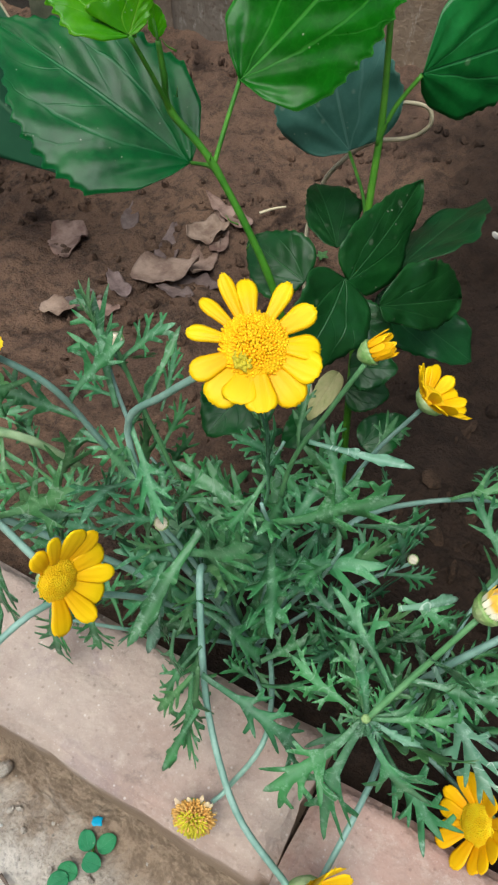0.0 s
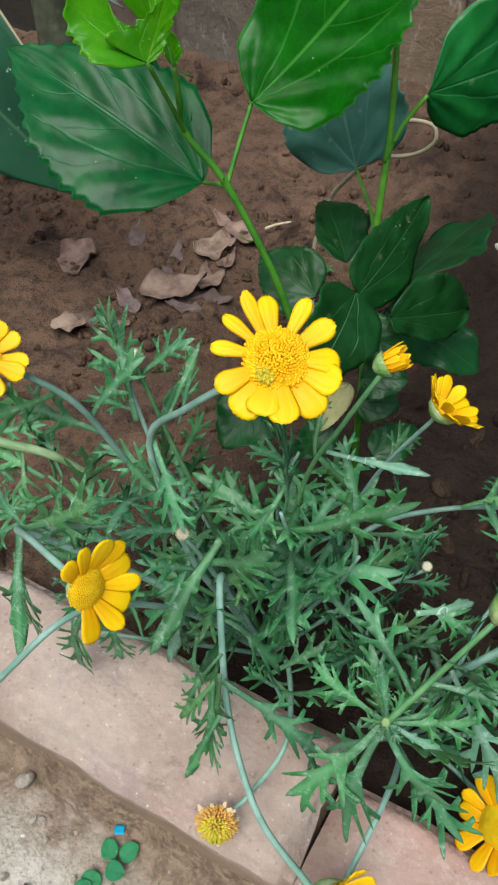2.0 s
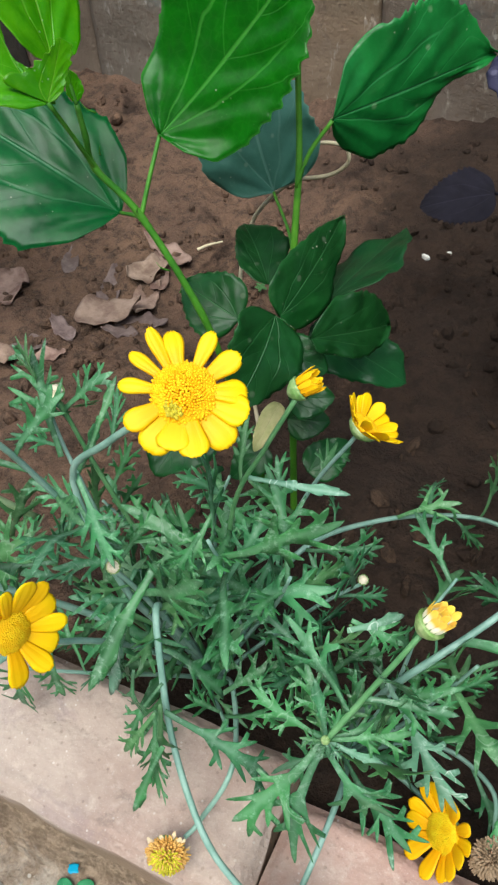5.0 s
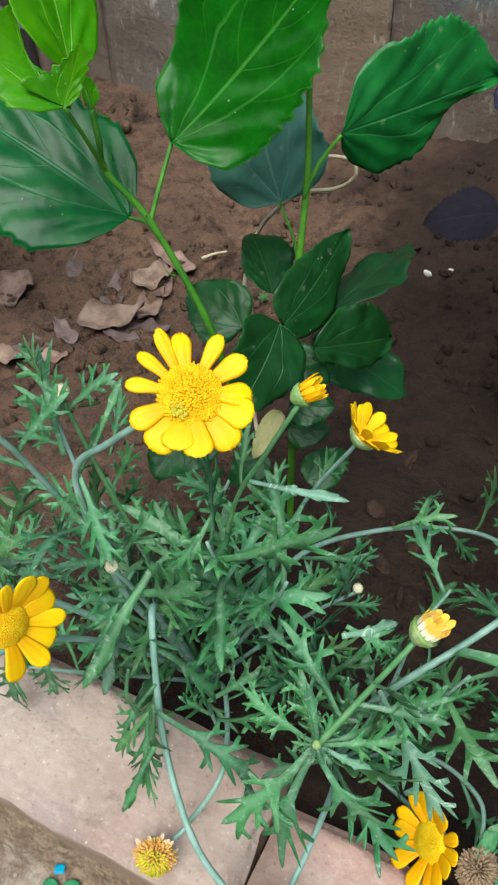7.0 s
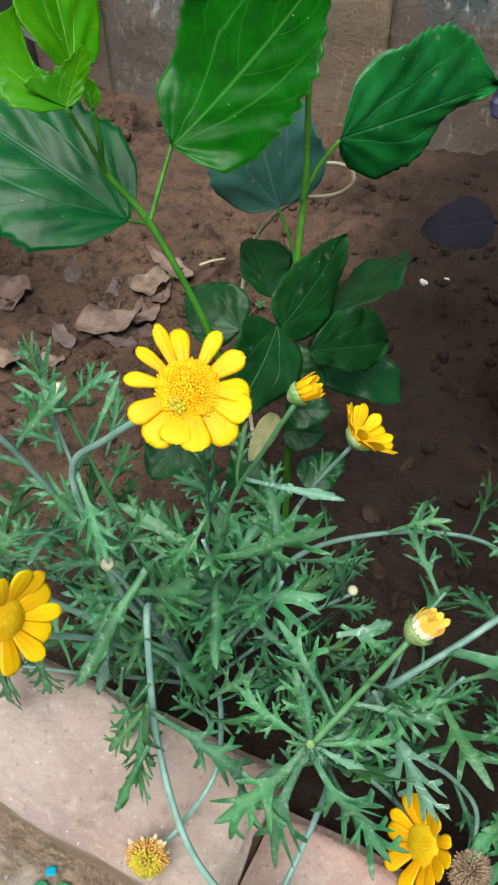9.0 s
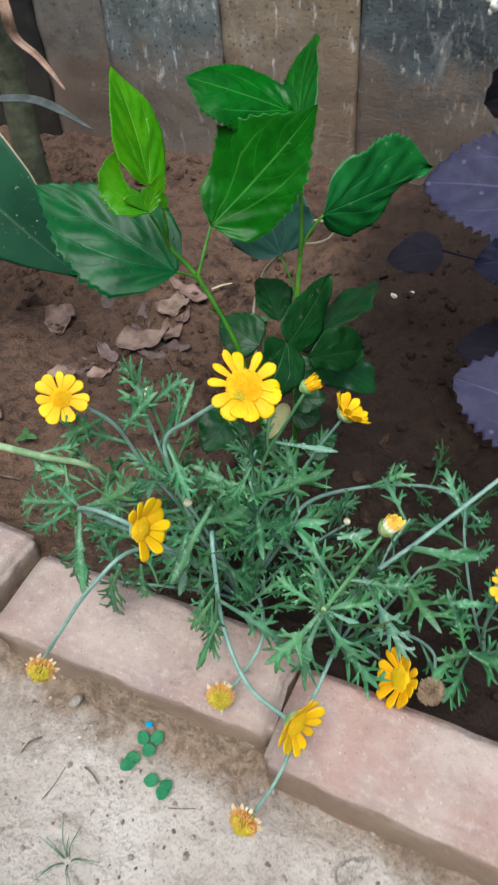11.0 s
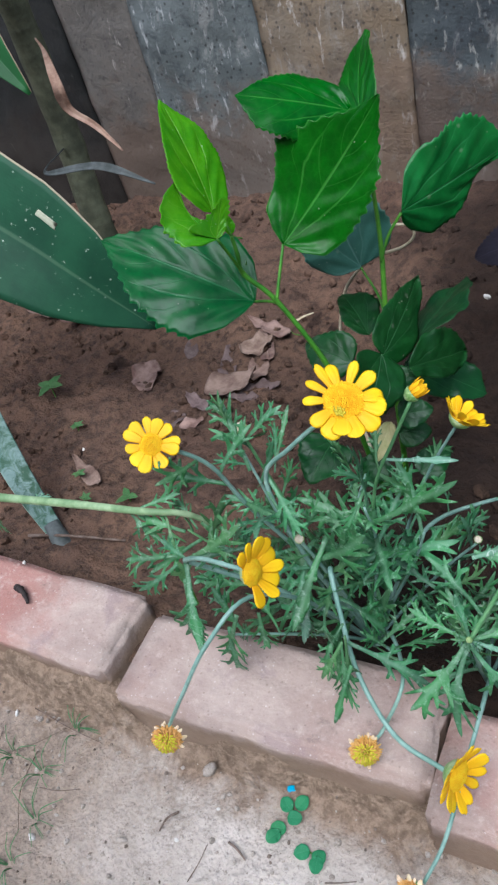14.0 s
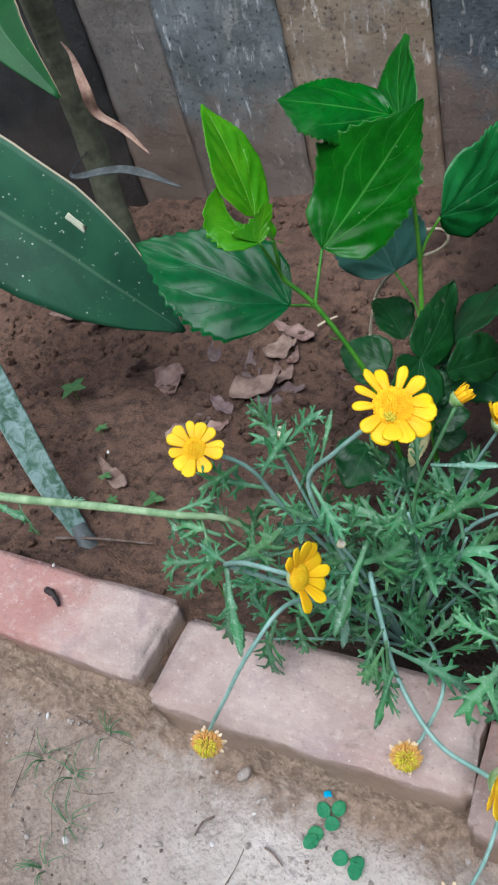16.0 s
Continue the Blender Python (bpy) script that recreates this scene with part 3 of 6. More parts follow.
def far_steps(lo, hi, fine, reach):
    mid = list(np.arange(lo, hi + fine / 2, fine))
    out, step = [], fine * 2
    while not out or out[-1] < reach:
        out.append((out[-1] if out else 0.0) + step)
        step *= 1.6
    return [float(lo - v) for v in out[::-1]] + [float(v) for v in mid] + [float(mid[-1] + v) for v in out]


ground_mesh = field(far_steps(-0.6, 0.55, 0.005, 400.0), far_steps(-0.1, 0.262, 0.004, 400.0), ground_height, "ground")
ground_mesh.materials.append(SAND)
tagged(new("ground", ground_mesh), "trodden grey-brown sandy ground in front of the brick edging", "ground", kind="structure")

bed_xs = [float(v) for v in np.arange(-2.5, -0.8, 0.05)] + [float(v) for v in np.arange(-0.8, 0.65, 0.0055)] + [float(v) for v in np.arange(0.65, 2.5, 0.05)]
bed_mesh = field(bed_xs, [float(v) for v in np.arange(0.262, 1.03, 0.0055)], soil_height, "soil_bed")
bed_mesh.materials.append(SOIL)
tagged(new("soil_bed", bed_mesh), "dark brown damp garden soil with crumbs and dead leaves", "soil", kind="structure")

bank_mesh = field([float(v) for v in np.arange(-0.8, 0.75, 0.004)], [float(v) for v in np.arange(0.166, 0.250, 0.003)], bank_height, "earth_bank")
bank_mesh.materials.append(SAND)
tagged(new("earth_bank", bank_mesh), "rough brown earth heaped against the brick faces", "earth", kind="structure")

# the wall behind the bed: a core clad with upright split-stone slabs
core = bmesh.new()
bmesh.ops.create_cube(core, size=1.0, matrix=Matrix.Translation((0, SOIL_BACK + 0.12, 0.55)) @ Matrix.Diagonal((5.0, 0.2, 1.5, 1)))
wall = solo("wall_north", core, GROUT, "garden wall clad with upright brown and grey stone slabs", "wall", kind="structure", smooth=False, at=(0, SOIL_BACK + 0.12, -0.2))


# unseen wall, added so that the leaves mirror less bright sky
closing = bmesh.new()
bmesh.ops.create_cube(closing, size=1.0, matrix=Matrix.Translation((0, -1.85, 1.1)) @ Matrix.Diagonal((6.0, 0.2, 2.5, 1)))
solo("wall_south", closing, UNSEEN_WALL, "plain unseen wall added to keep reflections in the leaves dark", "wall", kind="structure", smooth=False, at=(0, -1.85, -0.15))


def slab_mesh(w, h, d, seed):
    """A split-face stone slab with worn edges; x across, z up, its face towards -y."""
    rnd = random.Random(seed)
    nx, nz = max(4, int(w / 0.008)), max(4, int(h / 0.012))
    off = rnd.uniform(0, 50)
    pts, uvs = [], []
    for k in range(nz + 1):
        line, uv = [], []
        for i in range(nx + 1):
            x, z = w * (i / nx - 0.5), h * k / nz
            e = min(i, nx - i, k, nz - k)
            p = Vector((x + off, seed, z))
            y = -d + 0.005 * noise.noise(p * 11) + 0.003 * noise.noise(p * 34) + (0.002 if e == 0 else 0.0006 if e == 1 else 0)
            x += 0.0012 * noise.noise(p * 22) if e == 0 else 0
            line.append(Vector((x, y, z)))
            uv.append((i / nx, k / nz))
        pts.append(line)
        uvs.append(uv)
    return sheet(pts, uvs, d)



# ---- hibiscus shrub behind the daisies ----
hib = thing("hibiscus_plant", (0.075, 0.47, 0.005), "young hibiscus shrub with glossy serrated green leaves in dark soil", "shrub")
part("stem", tube([(0.078, 0.47, 0.0), (0.07, 0.46, 0.08), (0.064, 0.452, 0.145), (0.056, 0.444, 0.199), (0.0335, 0.4395, 0.252), (0.0184, 0.4327, 0.2773), (0.0207, 0.4285, 0.294), (0.0213, 0.4269, 0.3087)], 0.0024, 0.0012, 10, knots=0.16), HIB_STEM, hib)
part("stem", tube([(0.09, 0.475, 0.0), (0.09, 0.48, 0.09), (0.088, 0.493, 0.2), (0.0885, 0.503, 0.255), (0.087, 0.508, 0.30), (0.08, 0.528, 0.325)], 0.0026, 0.0011, 10, knots=0.08), HIB_STEM, hib)


def petiole(points, r=0.0011):
    return part("petiole", tube(points, r, r * 0.85, 7), HIB_STEM, hib)


petiole([(0.0335, 0.4395, 0.252), (0.035, 0.449, 0.266), (0.0369, 0.4612, 0.2825)], 0.0012)
petiole([(0.036, 0.441, 0.247), (0.022, 0.452, 0.243), (-0.0053, 0.4743, 0.2276)], 0.0012)
petiole([(0.0184, 0.4327, 0.2773), (0.0205, 0.421, 0.297), (0.0216, 0.4096, 0.3164)])
petiole([(0.0213, 0.4269, 0.3087), (0.018, 0.429, 0.317), (0.011, 0.431, 0.3228)], 0.0008)
petiole([(0.088, 0.50, 0.245), (0.094, 0.504, 0.262), (0.1034, 0.5095, 0.2764)], 0.0012)
petiole([(0.088, 0.49, 0.19), (0.075, 0.52, 0.2), (0.052, 0.549, 0.21)])
petiole([(0.084, 0.517, 0.312), (0.081, 0.52, 0.332), (0.0751, 0.5196, 0.3438)], 0.0009)
for x, z, way in ((0.0335, 0.256, 1), (0.0195, 0.282, 1), (0.046, 0.226, -1), (0.05, 0.214, 1), (0.0222, 0.301, -1)):
    part("stipule", tube([(x, 0.437, z), (x + way * 0.0025, 0.434, z + 0.003), (x + way * 0.004, 0.433, z + 0.0065)], 0.0005, 0.0001, 5, 3), HIB_STEM, hib)

leaf(hib, (-0.0053, 0.4743, 0.2276), (-0.1242, 0.4725, 0.2831), 0.0966, LEAF_OLD, (0.368, -0.522, 0.77), "large dark green glossy leaf", bend=0.4, fold=0.19, cup=0.22, teeth=15, tooth=0.055, halves=(((0, 0), (0.03, 0.095), (0.1, 0.226), (0.25, 0.367), (0.45, 0.368), (0.65, 0.296), (0.82, 0.15), (0.94, 0.05), (1, 0.003)), ((0, 0), (0.03, 0.095), (0.1, 0.205), (0.25, 0.295), (0.45, 0.284), (0.65, 0.205), (0.82, 0.115), (0.94, 0.05), (1, 0.003))), seed=3, wave=0.02)
leaf(hib, (0.011, 0.431, 0.3228), (-0.0192, 0.4559, 0.3857), 0.0461, LEAF_NEW, (0.873, -0.13, 0.47), "fresh light-green leaf", bend=0.34, fold=0.16, cup=0.1, teeth=24, tooth=0.035, halves=(((0, 0), (0.03, 0.124), (0.1, 0.203), (0.25, 0.288), (0.45, 0.311), (0.65, 0.235), (0.82, 0.147), (0.94, 0.06), (1, 0.003)), ((0, 0), (0.03, 0.142), (0.1, 0.203), (0.25, 0.262), (0.45, 0.278), (0.65, 0.23), (0.82, 0.125), (0.94, 0.05), (1, 0.003))), seed=4, wave=0.02)
leaf(hib, (0.0216, 0.4096, 0.3164), (-0.0033, 0.4204, 0.349), 0.0370, LEAF_NEW, (0.792, -0.011, 0.61), "curled light-green leaf with an eaten edge", bend=-1.07, fold=-0.12, cup=0.66, teeth=9, tooth=0.05, halves=(((0, 0), (0.03, 0.06), (0.1, 0.211), (0.25, 0.4), (0.45, 0.425), (0.65, 0.436), (0.82, 0.4), (0.94, 0.25), (1, 0.003)), ((0, 0), (0.03, 0.136), (0.1, 0.2), (0.25, 0.16), (0.45, 0.03), (0.65, 0.02), (0.82, 0.03), (0.94, 0.02), (1, 0.003))), seed=5, wave=0.03)
leaf(hib, (0.0216, 0.4096, 0.3164), (0.0262, 0.4212, 0.3369), 0.024, LEAF_NEW, (0.56, -0.70, 0.44), "curled light-green leaf with an eaten edge", bend=-0.5, fold=0.16, cup=0.0, teeth=7, tooth=0.13, halves=(((0, 0), (0.025, 0.66), (0.08, 0.74), (0.19, 0.70), (0.33, 0.47), (0.49, 0.33), (0.72, 0.14), (0.94, 0.07), (1, 0.02)), ((0, 0), (0.08, 0.11), (0.25, 0.20), (0.45, 0.22), (0.7, 0.22), (0.94, 0.19), (1, 0.02))), seed=15, wave=0.02, rows=56)
leaf(hib, (0.0214, 0.4268, 0.3094), (0.0194, 0.4295, 0.3212), 0.010, LEAF_NEW, (0.62, -0.66, 0.40), "small unfolding leaf", bend=-0.6, fold=0.3, teeth=6, tooth=0.03, halves=(((0, 0), (0.08, 0.14), (0.3, 0.26), (0.6, 0.22), (0.85, 0.12), (1, 0.003)), ((0, 0), (0.08, 0.18), (0.3, 0.34), (0.6, 0.32), (0.85, 0.17), (1, 0.003))), seed=6, rows=30)
leaf(hib, (0.0369, 0.4615, 0.2825), (0.1051, 0.4925, 0.3608), 0.0824, LEAF_BIG, (0.035, -0.939, 0.342), "broad mid-green leaf with toothed rim", bend=-0.6, fold=0.05, cup=-0.2, teeth=15, tooth=0.05, halves=(((0, 0), (0.03, 0.1), (0.1, 0.21), (0.25, 0.265), (0.45, 0.38), (0.65, 0.265), (0.82, 0.12), (0.94, 0.04), (1, 0.003)), ((0, 0), (0.03, 0.13), (0.1, 0.257), (0.25, 0.304), (0.45, 0.303), (0.65, 0.254), (0.82, 0.12), (0.94, 0.04), (1, 0.003))), seed=7, wave=0.02)
leaf(hib, (0.0751, 0.5196, 0.3438), (0.0184, 0.4807, 0.3745), 0.0467, LEAF_BIG, (0.635, -0.406, 0.657), "green leaf with a pointed tip", bend=0.21, fold=-0.01, cup=0.36, teeth=18, tooth=0.04, halves=(((0, 0), (0.03, 0.114), (0.1, 0.199), (0.25, 0.27), (0.45, 0.306), (0.65, 0.31), (0.82, 0.25), (0.94, 0.1), (1, 0.003)), ((0, 0), (0.03, 0.067), (0.1, 0.193), (0.25, 0.29), (0.45, 0.296), (0.65, 0.232), (0.82, 0.128), (0.94, 0.04), (1, 0.003))), seed=8)
leaf(hib, (0.076, 0.533, 0.3312), (0.0672, 0.5904, 0.3705), 0.0386, LEAF_BIG, (-0.562, -0.524, 0.64), "upright young leaf", bend=0.43, fold=0.12, cup=0.15, teeth=18, tooth=0.05, halves=(((0, 0), (0.03, 0.112), (0.1, 0.171), (0.25, 0.22), (0.45, 0.275), (0.65, 0.255), (0.82, 0.161), (0.94, 0.061), (1, 0.003)), ((0, 0), (0.03, 0.164), (0.1, 0.229), (0.25, 0.261), (0.45, 0.25), (0.65, 0.19), (0.82, 0.128), (0.94, 0.06), (1, 0.003))), seed=9)
leaf(hib, (0.1034, 0.5098, 0.2766), (0.1583, 0.6015, 0.2797), 0.0744, LEAF_DEEP, (0.858, -0.512, -0.046), "glossy dark leaf with a toothed rim", bend=0.15, fold=-0.06, cup=0.22, teeth=17, tooth=0.04, halves=(((0, 0), (0.03, 0.075), (0.1, 0.202), (0.25, 0.315), (0.45, 0.348), (0.65, 0.34), (0.82, 0.235), (0.94, 0.05), (1, 0.003)), ((0, 0), (0.03, 0.10), (0.1, 0.20), (0.25, 0.295), (0.45, 0.275), (0.65, 0.13), (0.82, 0.055), (0.94, 0.02), (1, 0.003))), seed=10)
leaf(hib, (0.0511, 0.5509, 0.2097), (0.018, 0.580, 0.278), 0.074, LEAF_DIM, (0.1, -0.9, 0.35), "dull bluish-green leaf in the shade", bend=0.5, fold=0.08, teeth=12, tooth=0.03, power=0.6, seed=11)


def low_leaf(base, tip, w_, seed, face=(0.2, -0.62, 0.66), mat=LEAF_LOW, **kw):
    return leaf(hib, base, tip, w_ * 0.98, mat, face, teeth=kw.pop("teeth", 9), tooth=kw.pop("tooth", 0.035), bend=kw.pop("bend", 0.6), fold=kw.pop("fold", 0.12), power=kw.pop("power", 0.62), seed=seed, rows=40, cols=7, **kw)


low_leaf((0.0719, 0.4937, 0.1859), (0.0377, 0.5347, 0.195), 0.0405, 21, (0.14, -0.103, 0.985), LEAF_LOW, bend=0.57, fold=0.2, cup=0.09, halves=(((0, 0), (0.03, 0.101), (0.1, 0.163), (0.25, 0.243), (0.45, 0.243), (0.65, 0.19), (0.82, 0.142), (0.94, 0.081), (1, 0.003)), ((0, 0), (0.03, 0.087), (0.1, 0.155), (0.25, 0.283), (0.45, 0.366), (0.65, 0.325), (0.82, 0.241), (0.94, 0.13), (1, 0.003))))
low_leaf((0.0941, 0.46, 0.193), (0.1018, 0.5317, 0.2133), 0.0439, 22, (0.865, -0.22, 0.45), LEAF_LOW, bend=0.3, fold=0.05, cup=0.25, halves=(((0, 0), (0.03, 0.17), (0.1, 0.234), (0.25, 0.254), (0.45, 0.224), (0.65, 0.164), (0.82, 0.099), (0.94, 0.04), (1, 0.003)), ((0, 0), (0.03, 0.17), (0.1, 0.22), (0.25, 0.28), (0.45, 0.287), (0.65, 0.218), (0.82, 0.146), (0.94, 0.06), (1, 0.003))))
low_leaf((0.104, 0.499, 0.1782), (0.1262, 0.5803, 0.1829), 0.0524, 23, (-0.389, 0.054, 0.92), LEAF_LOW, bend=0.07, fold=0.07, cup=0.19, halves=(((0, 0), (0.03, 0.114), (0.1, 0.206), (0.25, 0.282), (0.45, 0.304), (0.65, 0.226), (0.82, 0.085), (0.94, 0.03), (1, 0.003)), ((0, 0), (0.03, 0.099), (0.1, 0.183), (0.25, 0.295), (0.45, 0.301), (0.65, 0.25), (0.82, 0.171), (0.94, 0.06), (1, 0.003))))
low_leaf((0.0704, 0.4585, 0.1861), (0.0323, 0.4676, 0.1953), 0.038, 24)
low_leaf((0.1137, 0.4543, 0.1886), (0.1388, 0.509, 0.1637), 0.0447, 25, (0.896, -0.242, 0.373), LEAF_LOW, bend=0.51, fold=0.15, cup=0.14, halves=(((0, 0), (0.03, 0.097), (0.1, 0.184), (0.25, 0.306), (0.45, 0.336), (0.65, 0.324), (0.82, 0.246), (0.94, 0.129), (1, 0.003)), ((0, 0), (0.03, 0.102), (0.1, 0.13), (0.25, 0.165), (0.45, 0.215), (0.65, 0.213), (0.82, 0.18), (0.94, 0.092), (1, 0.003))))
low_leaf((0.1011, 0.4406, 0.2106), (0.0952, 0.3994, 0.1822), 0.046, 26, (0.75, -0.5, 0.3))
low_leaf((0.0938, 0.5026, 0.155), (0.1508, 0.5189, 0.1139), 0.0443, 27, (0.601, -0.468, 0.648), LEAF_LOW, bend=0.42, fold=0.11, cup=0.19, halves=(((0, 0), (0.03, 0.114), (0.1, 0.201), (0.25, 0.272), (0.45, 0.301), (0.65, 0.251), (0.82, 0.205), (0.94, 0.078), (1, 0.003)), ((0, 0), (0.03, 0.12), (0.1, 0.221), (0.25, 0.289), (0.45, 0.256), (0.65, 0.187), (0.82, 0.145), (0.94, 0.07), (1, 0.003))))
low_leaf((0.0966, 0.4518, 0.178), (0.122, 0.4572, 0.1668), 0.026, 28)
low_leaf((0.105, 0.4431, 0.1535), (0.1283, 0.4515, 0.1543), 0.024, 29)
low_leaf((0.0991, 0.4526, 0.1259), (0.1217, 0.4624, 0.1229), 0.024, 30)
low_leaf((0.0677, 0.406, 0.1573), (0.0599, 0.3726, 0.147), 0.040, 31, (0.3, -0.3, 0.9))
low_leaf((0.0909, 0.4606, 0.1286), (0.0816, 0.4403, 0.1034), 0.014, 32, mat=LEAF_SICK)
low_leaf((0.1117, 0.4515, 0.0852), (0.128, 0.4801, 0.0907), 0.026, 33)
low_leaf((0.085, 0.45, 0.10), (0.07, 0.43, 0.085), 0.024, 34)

part("dry_shoot", tube([(0.015, 0.583, 0.155), (0.0198, 0.585, 0.1675), (0.027, 0.586, 0.1777), (0.0356, 0.586, 0.1871), (0.0438, 0.585, 0.1945), (0.0538, 0.585, 0.2005), (0.0656, 0.585, 0.2036), (0.0751, 0.585, 0.2071), (0.0824, 0.585, 0.2123), (0.0861, 0.585, 0.2182), (0.0835, 0.586, 0.2251), (0.0723, 0.587, 0.2260), (0.0592, 0.588, 0.2225)], 0.0016, 0.0012, 7), ROOT, hib, "pale dry curled shoot")
part("dry_shoot", tube([(0.015, 0.583, 0.155), (0.012, 0.57, 0.12), (0.03, 0.54, 0.05), (0.06, 0.5, 0.0)], 0.0015, 0.0017, 7), ROOT, hib, "pale dry curled shoot")

# ---- purple-leaved plant at the bed's far end ----
pur = thing("purple_plant", (0.3495, 0.6065, -0.0031), "dusty dark purple broad-leaved plant with scalloped leaves", "plant")
part("stem", tube([(0.3495, 0.6065, -0.0031), (0.3452, 0.6068, 0.1170), (0.3311, 0.5970, 0.2471), (0.3267, 0.6075, 0.3971)], 0.005, 0.003, 10), PURPLE_DARK, pur)


def purple_leaf(base, tip, w, mat, face, seed, root):
    part("petiole", tube([root, Vector(root).lerp(Vector(base), 0.5) + Vector((0, 0, 0.008)), base], 0.0016, 0.0012, 7), PURPLE_DARK, pur)
    return leaf(pur, base, tip, w, mat, face, teeth=15, tooth=0.085 if mat is PURPLE else 0.06, bend=0.45, fold=0.1, power=0.6, peak=0.66, seed=seed, wave=0.03)


purple_leaf((0.2599, 0.5679, 0.2865), (0.1633, 0.5596, 0.2862), 0.082, PURPLE, (0.05, -0.62, 0.78), 41, (0.3292, 0.5990, 0.2671))
purple_leaf((0.3144, 0.4733, 0.1664), (0.2185, 0.4724, 0.1848), 0.085, PURPLE, (0.05, -0.55, 0.8), 42, (0.3404, 0.6038, 0.1470))
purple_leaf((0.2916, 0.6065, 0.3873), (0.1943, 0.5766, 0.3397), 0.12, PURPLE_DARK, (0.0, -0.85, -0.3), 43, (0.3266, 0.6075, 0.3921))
purple_leaf((0.2433, 0.6280, 0.1993), (0.2014, 0.6194, 0.1887), 0.045, PURPLE, (0.1, -0.7, 0.6), 44, (0.3404, 0.6069, 0.1670))
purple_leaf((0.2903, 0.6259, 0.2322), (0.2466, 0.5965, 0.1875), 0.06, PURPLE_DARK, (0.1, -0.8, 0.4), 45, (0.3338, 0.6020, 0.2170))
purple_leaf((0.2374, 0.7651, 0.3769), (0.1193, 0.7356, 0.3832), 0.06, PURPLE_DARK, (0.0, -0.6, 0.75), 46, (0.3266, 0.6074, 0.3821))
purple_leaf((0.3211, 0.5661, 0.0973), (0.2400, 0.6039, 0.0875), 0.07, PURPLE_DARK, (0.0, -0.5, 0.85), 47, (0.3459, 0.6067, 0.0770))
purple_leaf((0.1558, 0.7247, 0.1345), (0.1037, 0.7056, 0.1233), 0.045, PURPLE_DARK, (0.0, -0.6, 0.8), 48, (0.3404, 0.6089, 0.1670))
# the next three dark leaves are added also to shade the soil
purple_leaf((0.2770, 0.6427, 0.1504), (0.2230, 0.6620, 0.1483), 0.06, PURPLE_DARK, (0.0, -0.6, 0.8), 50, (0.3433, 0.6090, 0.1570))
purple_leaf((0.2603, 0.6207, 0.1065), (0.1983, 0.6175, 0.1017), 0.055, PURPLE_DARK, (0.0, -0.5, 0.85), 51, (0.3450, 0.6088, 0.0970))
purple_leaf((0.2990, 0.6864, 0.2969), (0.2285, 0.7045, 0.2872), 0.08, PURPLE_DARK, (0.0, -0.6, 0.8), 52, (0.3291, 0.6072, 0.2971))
# unseen leaves beyond the view, added to cast shade on the soil
purple_leaf((0.3928, 0.5387, 0.2570), (0.4543, 0.4803, 0.2569), 0.09, PURPLE, (0.0, -0.4, 0.9), 53, (0.3321, 0.5970, 0.2471))
purple_leaf((0.4008, 0.6293, 0.3466), (0.4803, 0.6514, 0.3460), 0.10, PURPLE, (0.0, -0.3, 0.95), 54, (0.3275, 0.6043, 0.3471))
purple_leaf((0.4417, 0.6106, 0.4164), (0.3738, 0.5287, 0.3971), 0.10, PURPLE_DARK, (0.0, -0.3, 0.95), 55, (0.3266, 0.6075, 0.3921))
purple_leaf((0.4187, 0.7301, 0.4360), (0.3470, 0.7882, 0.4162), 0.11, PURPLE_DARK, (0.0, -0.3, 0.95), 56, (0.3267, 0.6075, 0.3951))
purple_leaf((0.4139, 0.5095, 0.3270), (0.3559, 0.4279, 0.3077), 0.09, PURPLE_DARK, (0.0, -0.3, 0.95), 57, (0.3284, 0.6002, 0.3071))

# ---- yellow daisy plants along the edging ----


